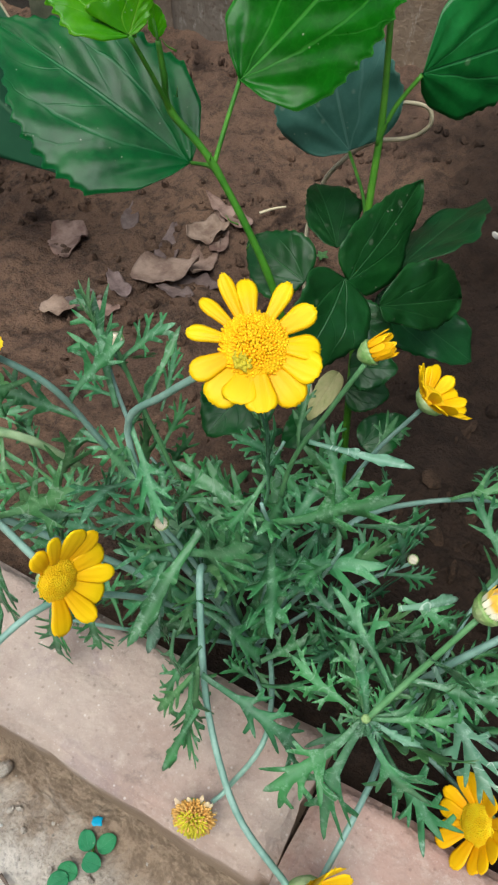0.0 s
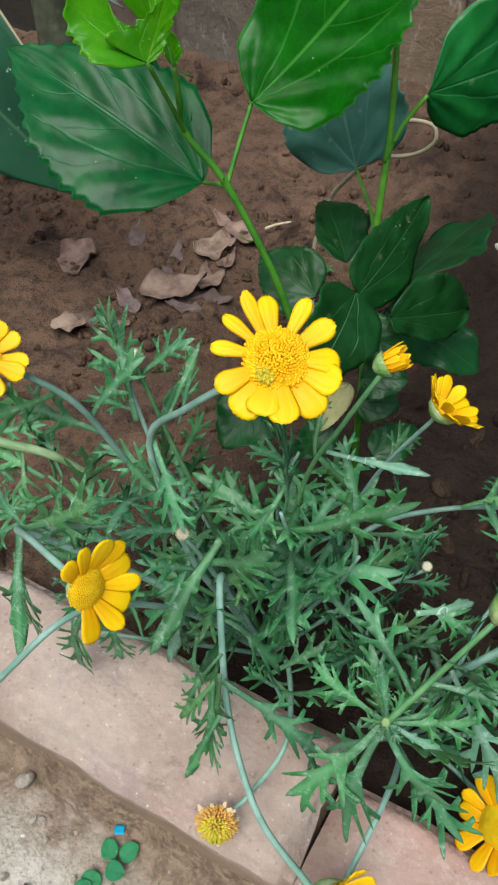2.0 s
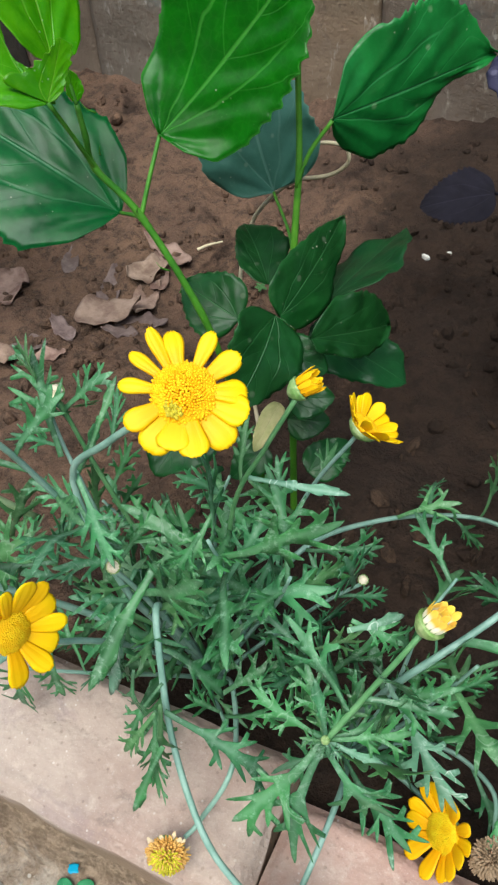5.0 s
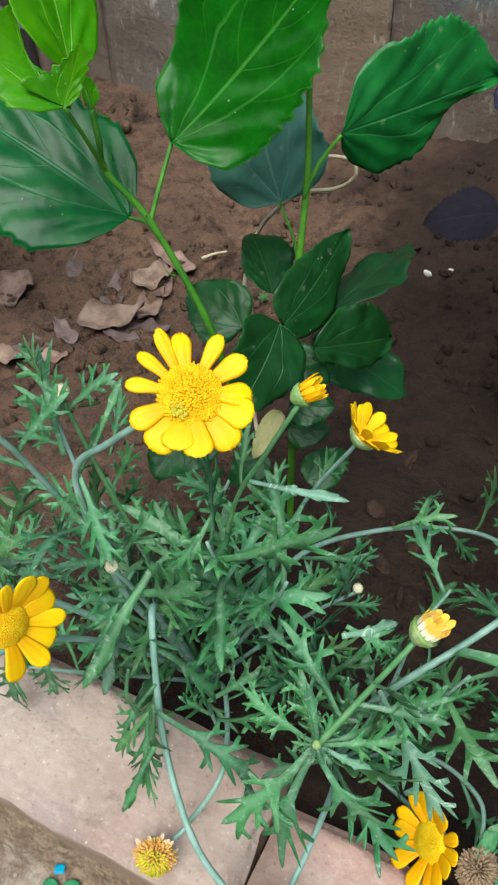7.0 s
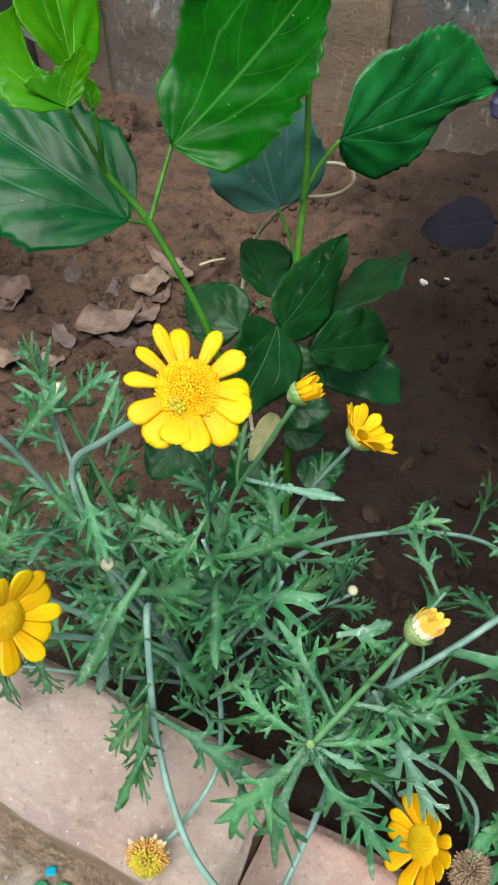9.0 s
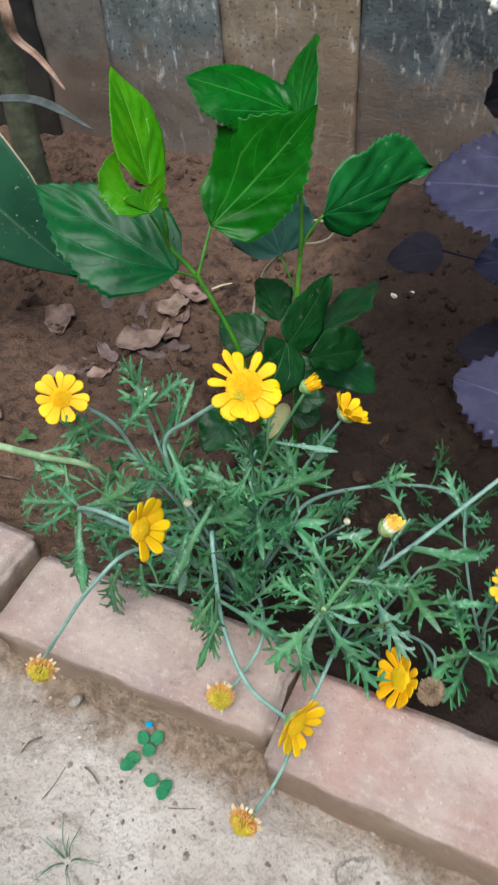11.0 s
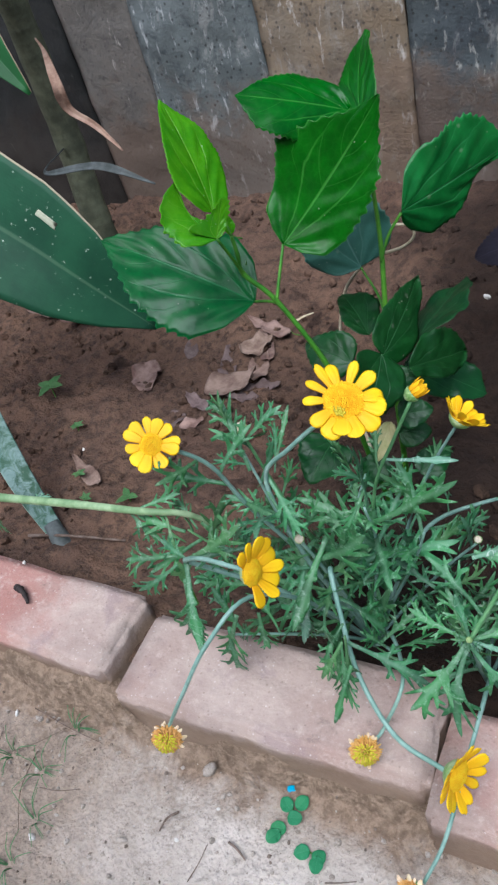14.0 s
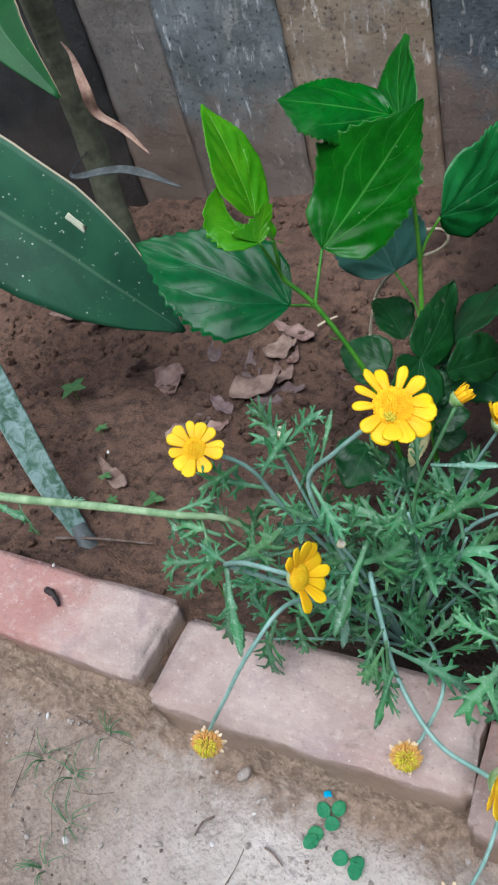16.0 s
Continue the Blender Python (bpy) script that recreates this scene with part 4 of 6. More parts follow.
def lobed_mesh(seed, material):
    """A narrow flat leaf, 1 long along +y, face up: a rib that widens forwards, cut into pointed lobes that lean forwards."""
    rnd = random.Random(seed)
    arch, twist, lean = rnd.uniform(0.1, 0.7), rnd.uniform(-0.5, 0.5), rnd.uniform(-0.15, 0.15)
    simple = seed == 3
    wide = 1.3 if simple else rnd.uniform(0.85, 1.2)

    def rib(y):
        return wide * float(np.interp(y, (0, 0.15, 0.35, 0.55, 0.72, 0.88, 0.96, 1), (0.030, 0.029, 0.036, 0.048, 0.053, 0.043, 0.024, 0.002)))

    def border(sgn):
        """The outline of one side from base to tip."""
        line = [(sgn * rib(0), 0.0), (sgn * rib(0.15), 0.15)]
        y, a = rnd.uniform(0.36, 0.48), radians(rnd.uniform(36, 50))
        while y < 0.84:
            rise = math.sin(math.pi * min(1.0, (y - 0.05) / 0.95))
            ln = (0.13 + 0.21 * rise) * rnd.uniform(0.65, 1.25) * (0.32 if simple else 1.0)
            w = rnd.uniform(0.020, 0.030) * wide
            d = Vector((sgn * math.sin(a), math.cos(a)))
            n = Vector((sgn * math.cos(a), -math.sin(a)))
            b = Vector((sgn * rib(y) * 0.5, y))
            line.append((sgn * rib(y - 0.06), y - 0.06))
            line.append(tuple(b + d * ln * 0.30 + n * w * 1.15))
            if ln > 0.19 and rnd.random() < 0.75:
                line += [tuple(b + d * ln * 0.44 + n * w * 1.05), tuple(b + d * ln * 0.72 + n * (w + 0.30 * ln)), tuple(b + d * ln * 0.80 + n * (w + 0.22 * ln)), tuple(b + d * ln * 0.66 + n * w * 0.9)]
            else:
                line.append(tuple(b + d * ln * 0.58 + n * w))
            line += [tuple(b + d * ln * 0.82 + n * w * 0.7), tuple(b + d * ln * 0.95 + n * w * 0.32), tuple(b + d * ln), tuple(b + d * ln * 0.95 - n * w * 0.32), tuple(b + d * ln * 0.75 - n * w * 0.8), tuple(b + d * ln * 0.45 - n * w)]
            line.append((sgn * rib(y + 0.07), y + 0.075))
            y += rnd.uniform(0.16, 0.25)
            a *= rnd.uniform(0.80, 0.92)
        return line + [(sgn * rib(0.95), 0.95)]

    bm = bmesh.new()
    layer = bm.loops.layers.uv.new("UVMap")
    line = border(1) + [(0.0, 1.0)] + border(-1)[::-1]
    bm.faces.new([bm.verts.new((x, y, 0)) for x, y in line])
    bm.normal_update()
    bmesh.ops.triangulate(bm, faces=bm.faces[:], ngon_method="EAR_CLIP")
    for co, no in [((0, 0, 0), (1, 0, 0))] + [((0, k / 9, 0), (0, 1, 0)) for k in range(1, 9)]:
        bmesh.ops.bisect_plane(bm, geom=bm.verts[:] + bm.edges[:] + bm.faces[:], dist=1e-5, plane_co=co, plane_no=no)
    bmesh.ops.recalc_face_normals(bm, faces=bm.faces)
    if sum(f.normal.z for f in bm.faces) < 0:
        bmesh.ops.reverse_faces(bm, faces=bm.faces)
    for f in bm.faces:
        for loop in f.loops:
            loop[layer].uv = (0.5 + loop.vert.co.x * 1.6, loop.vert.co.y)
    for v in bm.verts:
        x, y = v.co.x, v.co.y
        ang = arch * y
        curl = 0.35 * x * x * math.sin(5 * y + seed)
        q = Vector((x + lean * y * y, math.sin(ang) / arch, -(1 - math.cos(ang)) / arch + 0.16 * abs(x) + curl + 0.014 * math.sin(11 * y + seed)))
        v.co = Matrix.Rotation(twist * y, 3, "Y") @ q
    tops = bm.faces[:]
    rims = [e for e in bm.edges if len(e.link_faces) == 1]
    low = {v: bm.verts.new(v.co - Vector((0, 0, 0.007))) for v in bm.verts[:]}
    for f in tops:
        g = bm.faces.new([low[v] for v in reversed(f.verts)])
        g.smooth = True
        for loop, other in zip(g.loops, reversed(f.loops[:])):
            loop[layer].uv = other[layer].uv
    walls = []
    for e in rims:
        loop = e.link_faces[0].loops[0]
        while loop.edge is not e:
            loop = loop.link_loop_next
        a, b = loop.vert, loop.link_loop_next.vert
        walls.append(bm.faces.new((b, a, low[a], low[b])))
    bm.faces.index_update()
    flat = {f.index for f in walls}
    me = finish("leaf", bm, material)
    for poly in me.polygons:
        poly.use_smooth = poly.index not in flat
    return me


LOBED = [lobed_mesh(s, DAISY_LEAF_B if s % 5 == 0 else DAISY_LEAF) for s in range(16)] + [lobed_mesh(s, DAISY_LEAF_PALE) for s in (3, 1, 7)]
UP = Vector((0.25, -0.5, 0.8))


def daisy_leaf(plant, base, tip, width=0.5, face=None, kind=0):
    base, tip = Vector(base), Vector(tip)
    m = frame_of(base, tip, face or UP)  # blade turned to the light
    size = (tip - base).length
    m = m @ Matrix.Diagonal((size * width / 0.54, size, size, 1))
    return put("leaf", LOBED[kind if kind in (16, 17, 18) else kind % 16], plant, m)


def leafy(plant, points, r0, r1, leaves, size=0.045, seed=0, start=0.15, end=1.0, mat=DAISY_STEM):
    """A stem with lobed leaves set round it in a spiral."""
    rnd = random.Random(seed)
    part("stem", tube(points, r0, r1, 7), mat, plant)
    path = smooth_path(points, 8)
    leaves = int(leaves * 0.88)
    for i in range(leaves):
        f = start + (end - start) * (i + 0.5) / leaves
        k = min(len(path) - 2, int(f * (len(path) - 1)))
        p = path[k].lerp(path[k + 1], rnd.random())
        d = (path[k + 1] - path[k]).normalized()
        a = i * 2.4 + seed + rnd.uniform(-0.4, 0.4)
        s = d.cross(Vector((0.3, 0.2, 0.9))).normalized()
        q = s.cross(d)
        out = math.cos(a) * s + math.sin(a) * q
        w = (d * rnd.uniform(0.35, 0.95) + out + Vector((0, 0, 0.10))).normalized()
        ln = size * rnd.uniform(0.6, 1.35)
        tip = p + w * ln
        tip.z = max(tip.z, 0.035 if tip.y > 0.29 else 0.068)
        bare = tip.y < 0.274 and tip.x < 0.21 and ln > 0.02
        face = (UP + Vector((rnd.uniform(-1.1, 1.1), rnd.uniform(-0.8, 0.8), rnd.uniform(-0.5, 0.2)))).normalized()
        wide, which = rnd.uniform(0.42, 0.62), rnd.randrange(16)
        if not bare:
            daisy_leaf(plant, p, tip, wide, face, which)


def petal_mesh(length, width, cup, seed, material, curl=0.0):
    rnd = random.Random(seed)
    rows, cols = 10, 4
    notch = rnd.uniform(0.02, 0.09)
    side = rnd.uniform(-0.12, 0.12)
    pts, uvs = [], []
    for i in range(rows + 1):
        s = i / rows
        w = width / 2 * (0.52 + 0.48 * min(1.0, s / 0.6) ** 0.9)
        if s > 0.68:
            w *= 1 - 0.60 * ((s - 0.68) / 0.32) ** 2.2
        line, uv = [], []
        for j in range(-cols, cols + 1):
            u = j / cols
            y = length * s
            if i == rows:
                y -= length * (notch * (1 - abs(math.cos(u * math.pi * 1.5))) + 0.03 * u * u)
            x = u * w + side * length * s * s * 0.4
            z = cup * length * (s * s) * 0.5 + 0.026 * width * math.cos(u * 3 * math.pi) - 0.05 * width * u * u - curl * length * s**3
            line.append(Vector((x, y, z)))
            uv.append(((u + 1) / 2, s))
        pts.append(line)
        uvs.append(uv)
    return finish("petal", sheet(pts, uvs, 0.00025), material)


def disc_mesh(radius, height, florets, material, seed, spike=1.0):
    """A dome of small florets in spirals."""
    rnd = random.Random(seed)
    bm = bmesh.new()
    for i in range(florets):
        f = math.sqrt((i + 0.5) / florets)
        a = i * 2.39996
        a += rnd.uniform(-0.5, 0.5) / math.sqrt(i + 1.0)
        r = radius * f * rnd.uniform(0.97, 1.03)
        z = height * (1 - f * f)
        p = Vector((r * math.cos(a), r * math.sin(a), z))
        out = Vector((p.x * 0.7, p.y * 0.7, radius * 0.8)).normalized()
        s = radius * 1.55 / math.sqrt(florets)
        m = Matrix.Translation(p) @ out.to_track_quat("Z", "Y").to_matrix().to_4x4()
        ln = s * rnd.uniform(0.7, 1.45) * spike * (0.9 + 0.6 * f**3)
        got = bmesh.ops.create_cone(bm, cap_ends=True, segments=5, radius1=s * 0.92, radius2=s * rnd.uniform(0.34, 0.60), depth=ln, matrix=m)
    base = bmesh.ops.create_uvsphere(bm, u_segments=14, v_segments=8, radius=1.0, matrix=Matrix.Diagonal((radius * 0.98, radius * 0.98, height * 0.74, 1)))
    return finish("disc", bm, material)


def spiny_mesh(radius, count, material, seed, core):
    """A dome of thin curled florets combed outwards; core keeps those near the top only."""
    rnd = random.Random(seed)
    bm = bmesh.new()
    if not core:
        bmesh.ops.create_uvsphere(bm, u_segments=14, v_segments=8, radius=1.0, matrix=Matrix.Diagonal((radius * 0.8, radius * 0.8, radius * 0.62, 1)))
    for i in range(count):
        f = math.sqrt((i + 0.5) / count) * (1.0 - core)
        a = i * 2.39996 + rnd.uniform(-0.1, 0.1)
        tilt = f * 1.5
        way = Vector((math.sin(tilt) * math.cos(a), math.sin(tilt) * math.sin(a), math.cos(tilt)))
        p = Vector((way.x * radius * 0.78, way.y * radius * 0.78, way.z * radius * 0.60))
        out = (way + Vector((way.x, way.y, 0)) * 0.9).normalized()
        ln = radius * rnd.uniform(0.22, 0.42)
        m = Matrix.Translation(p + out * ln * 0.4) @ out.to_track_quat("Z", "Y").to_matrix().to_4x4()
        bmesh.ops.create_cone(bm, cap_ends=True, segments=4, radius1=radius * 0.10, radius2=radius * rnd.uniform(0.03, 0.06), depth=ln, matrix=m)
    return finish("disc", bm, material)


def cup_mesh(radius, depth, material, seed):
    """The cup of overlapping bracts under a head; it opens towards +z."""
    bm = bmesh.new()
    segs, rows, n = 48, 14, 12
    rings = []
    for k in range(rows + 1):
        s = k / rows
        row = min(2, int(s * 3))
        t = s * 3 - row
        r = radius * (0.24 + 0.76 * math.sin(s * math.pi / 2) ** 0.8)
        ring = []
        for j in range(segs):
            a = 2 * math.pi * j / segs
            scale = abs(math.cos(n / 2 * a + row * math.pi / 2))
            ring.append(bm.verts.new((r * (1 + 0.05 * scale * (0.4 + t)) * math.cos(a), r * (1 + 0.05 * scale * (0.4 + t)) * math.sin(a), -depth * (1 - s) + (0.06 * depth * scale if k == rows else 0.0))))
        rings.append(ring)
    for a, b in zip(rings, rings[1:]):
        for j in range(segs):
            bm.faces.new((a[j], a[(j + 1) % segs], b[(j + 1) % segs], b[j]))
    bm.faces.new(rings[0][::-1])
    bm.faces.new(rings[-1])
    return finish("flower_head", bm, material)


def facing(at, way, spin=0.0):
    m = Vector(way).to_track_quat("Z", "Y").to_matrix().to_4x4() @ Matrix.Rotation(spin, 4, "Z")
    m.translation = Vector(at)
    return m


def daisy(plant, at, way, radius, petals=13, lift=0.12, seed=0, disc=0.42, mat=PETAL, label="", spread=1.0, green=False, slim=None, bare=None):
    """A flower head; lift: how far its rays stand up from flat (1: closed); bare: the side on which it has lost its rays."""
    rnd = random.Random(seed)
    m = facing(at, way, seed * 0.7)
    rd = radius * disc
    head = put("flower_head", cup_mesh(rd * 0.93, rd * 0.75, CALYX, seed), plant, m @ Matrix.Translation((0, 0, -0.0006)), label)
    put("disc", disc_mesh(rd, rd * 0.42, int(170 + 250 * min(1.0, disc / 0.42)), DISC, seed), head, m @ Matrix.Translation((0, 0, 0.0002)))
    if green:
        g = disc_mesh(rd * 0.30, rd * 0.10, 16, DISC_GREEN, seed + 5)
        put("disc_centre", g, head, m @ Matrix.Rotation(-seed * 0.7, 4, "Z") @ Matrix.Translation((-rd * 0.45, -rd * 0.42, rd * 0.22)))
    shapes = [petal_mesh(radius - rd * 0.8, radius * 0.37, rnd.uniform(-0.15, 0.15), seed * 10 + k, mat, rnd.uniform(-0.05, 0.18)) for k in range(4)]
    for i in range(petals):
        a = 2 * math.pi * i / petals + rnd.uniform(-0.16, 0.16)
        up = lift * math.pi / 2 + rnd.uniform(-0.09, 0.09)
        pm = m @ Matrix.Rotation(a, 4, "Z") @ Matrix.Translation((0, rd * 0.82, 0.0006 * (i % 3))) @ Matrix.Rotation(up, 4, "X") @ Matrix.Rotation(rnd.uniform(-0.12, 0.12), 4, "Y")
        k, w = rnd.uniform(0.84, 1.12), rnd.uniform(0.68, 1.22)
        if bare is not None and (pm.to_3x3() @ Vector((0, 1, 0))).normalized().dot(Vector(bare).normalized()) > 0.4:
            continue
        if slim is not None:
            d = max(-1.0, min(1.0, (pm.to_3x3() @ Vector((0, 1, 0))).normalized().dot(Vector(slim).normalized()) * 1.4))
            w, k = (1.0 - 0.26 * d) * (0.86 + 0.28 * rnd.random()), k * (1.0 + 0.06 * d)
        put("petal", shapes[rnd.randrange(4)], head, pm @ Matrix.Diagonal((spread * w, k, 1, 1)))
    return head


def bud(plant, at, way, radius, seed=0, open_=0.6, label="", mat=PETAL_BUD):
    """A half-open head: a cup of bracts with rays that still stand upright."""
    rnd = random.Random(seed)
    m = facing(at, way, seed)
    head = put("flower_head", cup_mesh(radius, radius * 1.15, CALYX, seed), plant, m, label)
    shape = [petal_mesh(radius * 1.62, radius * 0.56, 0.3, seed * 7 + k, mat, 0.10) for k in range(3)]
    for ring, (n, f, up) in enumerate(((12, 0.74, 0.95), (7, 0.38, 1.03))):
        for i in range(n):
            a = 2 * math.pi * i / n + ring * 0.4
            k = rnd.uniform(0.75, 1.1) * open_ / 0.6
            pm = m @ Matrix.Rotation(a, 4, "Z") @ Matrix.Translation((0, radius * f, 0)) @ Matrix.Rotation(up * math.pi / 2 - 0.08 + rnd.uniform(-0.15, 0.15), 4, "X")
            put("petal", shape[i % 3], head, pm @ Matrix.Diagonal((1, k, k, 1)))
    return head


def knob(plant, at, way, radius, seed, label="", mat=PALE_BUD):
    """A tight little bud."""
    m = facing(at, way, seed)
    head = put("flower_bud", cup_mesh(radius, radius * 1.3, CALYX, seed), plant, m, label)
    put("bud_tip", disc_mesh(radius * 0.85, radius * 0.75, 60, mat, seed, 0.4), head, m)
    return head


def spent(plant, at, way, radius, seed, mat=DRIED, label="", rags=14):
    """A faded head: a dome of dry florets with a few papery rags left at its rim."""
    rnd = random.Random(seed)
    m = facing(at, way, seed)
    head = put("flower_head", cup_mesh(radius * 0.85, radius * 0.6, CALYX if mat is DRIED else SEED, seed), plant, m, label)
    put("disc", spiny_mesh(radius, 230, mat, seed, 0.0), head, m)
    if mat is DRIED:
        put("disc_centre", spiny_mesh(radius * 1.05, 70, DISC_GREEN, seed + 2, 0.48), head, m)
    shape = [petal_mesh(radius * 0.5, radius * 0.28, 0.4, seed * 3 + k, WITHER, 0.8) for k in range(3)]
    for i in range(rags):
        a = 2 * math.pi * i / rags + rnd.uniform(-0.3, 0.3)
        pm = m @ Matrix.Rotation(a, 4, "Z") @ Matrix.Translation((0, radius * 0.8, 0)) @ Matrix.Rotation(rnd.uniform(0.1, 1.2), 4, "X")
        k = rnd.uniform(0.5, 1.1)
        put("withered_ray", shape[i % 3], head, pm @ Matrix.Diagonal((k, k, k, 1)))
    return head


mid = thing("daisy_plant", (0.10, 0.335, 0.02), "sprawling yellow daisy plant with grey-green lobed leaves by the bricks", "flower plant", "yellow daisies")
right = thing("daisy_plant", (0.185, 0.325, 0.02), "leafy yellow daisy plant with heads hanging over the bricks", "flower plant", "yellow daisies")
far = thing("daisy_plant", (0.29, 0.36, 0.02), "small yellow daisy plant at the purple plant's foot", "flower plant", "yellow daisies")
C1, C2, C3 = (0.10, 0.335, 0.02), (0.185, 0.325, 0.02), (0.29, 0.36, 0.02)

# stems with heads, middle plant
leafy(mid, [C1, (0.092, 0.32, 0.09), (0.085, 0.305, 0.155), (0.068, 0.314, 0.211), (0.09, 0.316, 0.240), (0.123, 0.320, 0.270)], 0.0018, 0.0013, 8, 0.045, 1, 0.05, 0.55)
daisy(mid, (0.128, 0.316, 0.2775), (0.354, -0.351, 0.867), 0.0216, 13, 0.06, 1, 0.48, label="large open golden head with a raised disc", green=True, slim=(-0.62, 0.45, 0.5))
leafy(mid, [C1, (0.062, 0.340, 0.10), (0.036, 0.330, 0.165), (0.031, 0.316, 0.215), (0.021, 0.303, 0.240), (0.012, 0.299, 0.246)], 0.0018, 0.0012, 9, 0.042, 2, 0.1, 0.7)
daisy(mid, (0.012, 0.296, 0.2500), (0.427, -0.513, 0.744), 0.0165, 12, 0.08, 2, 0.42, spread=1.15)
leafy(mid, [C1, (0.06, 0.31, 0.10), (0.028, 0.283, 0.155), (0.0201, 0.2726, 0.174), (0.045, 0.262, 0.196), (0.0751, 0.2521, 0.2094), (0.086, 0.249, 0.2135)], 0.0019, 0.0013, 9, 0.045, 3, 0.1, 0.62)
daisy(mid, (0.089, 0.248, 0.2145), (0.95, -0.10, 0.26), 0.0190, 13, 0.30, 3, 0.40, spread=1.1, bare=(-0.18, -0.95, 0.24), label="golden head seen from its side")
leafy(mid, [C1, (0.075, 0.345, 0.09), (0.05, 0.347, 0.168), (0.0365, 0.3490, 0.2145)], 0.0016, 0.0010, 10, 0.032, 4, 0.2, 0.98, DAISY_STEM_B)
knob(mid, (0.0365, 0.3490, 0.2185), (0.1, -0.3, 0.9), 0.0042, 4)
leafy(mid, [C1, (0.098, 0.32, 0.09), (0.09, 0.308, 0.15), (0.0868, 0.302, 0.174)], 0.0015, 0.0010, 8, 0.04, 5, 0.2, 0.95)
knob(mid, (0.0868, 0.3015, 0.1775), (0.2, -0.5, 0.8), 0.0030, 5)
leafy(mid, [C1, (0.108, 0.345, 0.10), (0.118, 0.3516, 0.174), (0.133, 0.357, 0.212), (0.1454, 0.362, 0.240)], 0.0013, 0.0010, 8, 0.045, 6, 0.1, 0.62, DAISY_STEM_B)
bud(mid, (0.1465, 0.364, 0.2440), (0.723, 0.408, 0.468), 0.0047, 6, 0.66, mat=PETAL_DEEP)
leafy(mid, [C1, (0.112, 0.375, 0.07), (0.135, 0.395, 0.14), (0.1606, 0.3952, 0.195)], 0.0014, 0.0010, 8, 0.045, 7, 0.1, 0.75)
daisy(mid, (0.1625, 0.396, 0.1985), (0.52, 0.40, 0.70), 0.0180, 15, 0.44, 7, 0.42, label="half-open golden cup")
leafy(mid, [C1, (0.115, 0.365, 0.06), (0.132, 0.398, 0.088), (0.16, 0.445, 0.068), (0.197, 0.475, 0.055), (0.23, 0.47, 0.065), (0.262, 0.452, 0.06)], 0.0019, 0.0013, 14, 0.04, 8, 0.15, 1.0)
leafy(mid, [C1, (0.125, 0.355, 0.05), (0.15, 0.37, 0.08), (0.171, 0.379, 0.102)], 0.0014, 0.0010, 10, 0.042, 9, 0.2, 0.97)
knob(mid, (0.1715, 0.3795, 0.1050), (0.2, -0.4, 0.85), 0.0027, 9)
leafy(mid, [C1, (0.094, 0.318, 0.10), (0.0976, 0.308, 0.143), (0.107, 0.290, 0.128), (0.121, 0.268, 0.094), (0.150, 0.242, 0.082), (0.184, 0.2265, 0.092)], 0.0019, 0.0015, 7, 0.045, 10, 0.05, 0.5)
daisy(mid, (0.1905, 0.2265, 0.0900), (0.87, -0.30, 0.14), 0.0220, 13, 0.26, 10, 0.42, label="golden head hanging sideways over the brick")
leafy(mid, [C1, (0.085, 0.295, 0.12), (0.074, 0.255, 0.178), (0.062, 0.222, 0.176), (0.046, 0.206, 0.148), (0.030, 0.199, 0.118), (0.0225, 0.197, 0.104)], 0.0015, 0.0011, 5, 0.04, 11, 0.05, 0.4)
spent(mid, (0.0225, 0.1935, 0.1000), (0.33, -0.80, 0.35), 0.0092, 11, label="spent orange head with withered rags")
leafy(mid, [C1, (0.125, 0.315, 0.07), (0.1466, 0.275, 0.088), (0.139, 0.252, 0.068), (0.1352, 0.243, 0.0655)], 0.0015, 0.0011, 5, 0.04, 12, 0.1, 0.6)
spent(mid, (0.132, 0.2345, 0.0690), (0.30, -0.80, 0.45), 0.0092, 12, label="spent orange head with withered rags")

# leafy shoots, middle plant
leafy(mid, [C1, (0.07, 0.33, 0.10), (0.047, 0.335, 0.19), (0.028, 0.350, 0.215)], 0.0015, 0.0008, 9, 0.030, 13, 0.25, 1.0)
leafy(mid, [C1, (0.05, 0.33, 0.07), (0.01, 0.325, 0.11), (-0.015, 0.32, 0.14)], 0.0015, 0.0008, 13, 0.042, 14, 0.2, 1.0, DAISY_STEM_B)
leafy(mid, [C1, (0.06, 0.36, 0.06), (0.035, 0.37, 0.09), (0.02, 0.37, 0.11)], 0.0015, 0.0008, 9, 0.034, 15, 0.2, 1.0)
leafy(mid, [C1, (0.085, 0.31, 0.06), (0.06, 0.285, 0.09), (0.03, 0.27, 0.10)], 0.0015, 0.0008, 11, 0.042, 16, 0.25, 1.0)
leafy(mid, [C1, (0.11, 0.34, 0.09), (0.122, 0.33, 0.15), (0.125, 0.318, 0.195)], 0.0015, 0.0008, 12, 0.045, 17, 0.3, 1.0)
leafy(mid, [C1, (0.12, 0.345, 0.07), (0.14, 0.34, 0.12), (0.152, 0.335, 0.16)], 0.0015, 0.0008, 9, 0.045, 18, 0.25, 1.0)
leafy(mid, [C1, (0.095, 0.36, 0.07), (0.09, 0.375, 0.12), (0.1, 0.38, 0.155)], 0.0015, 0.0008, 11, 0.042, 19, 0.2, 1.0)
leafy(mid, [C1, (0.11, 0.315, 0.05), (0.125, 0.30, 0.08), (0.14, 0.285, 0.10)], 0.0014, 0.0008, 10, 0.04, 20, 0.2, 1.0)
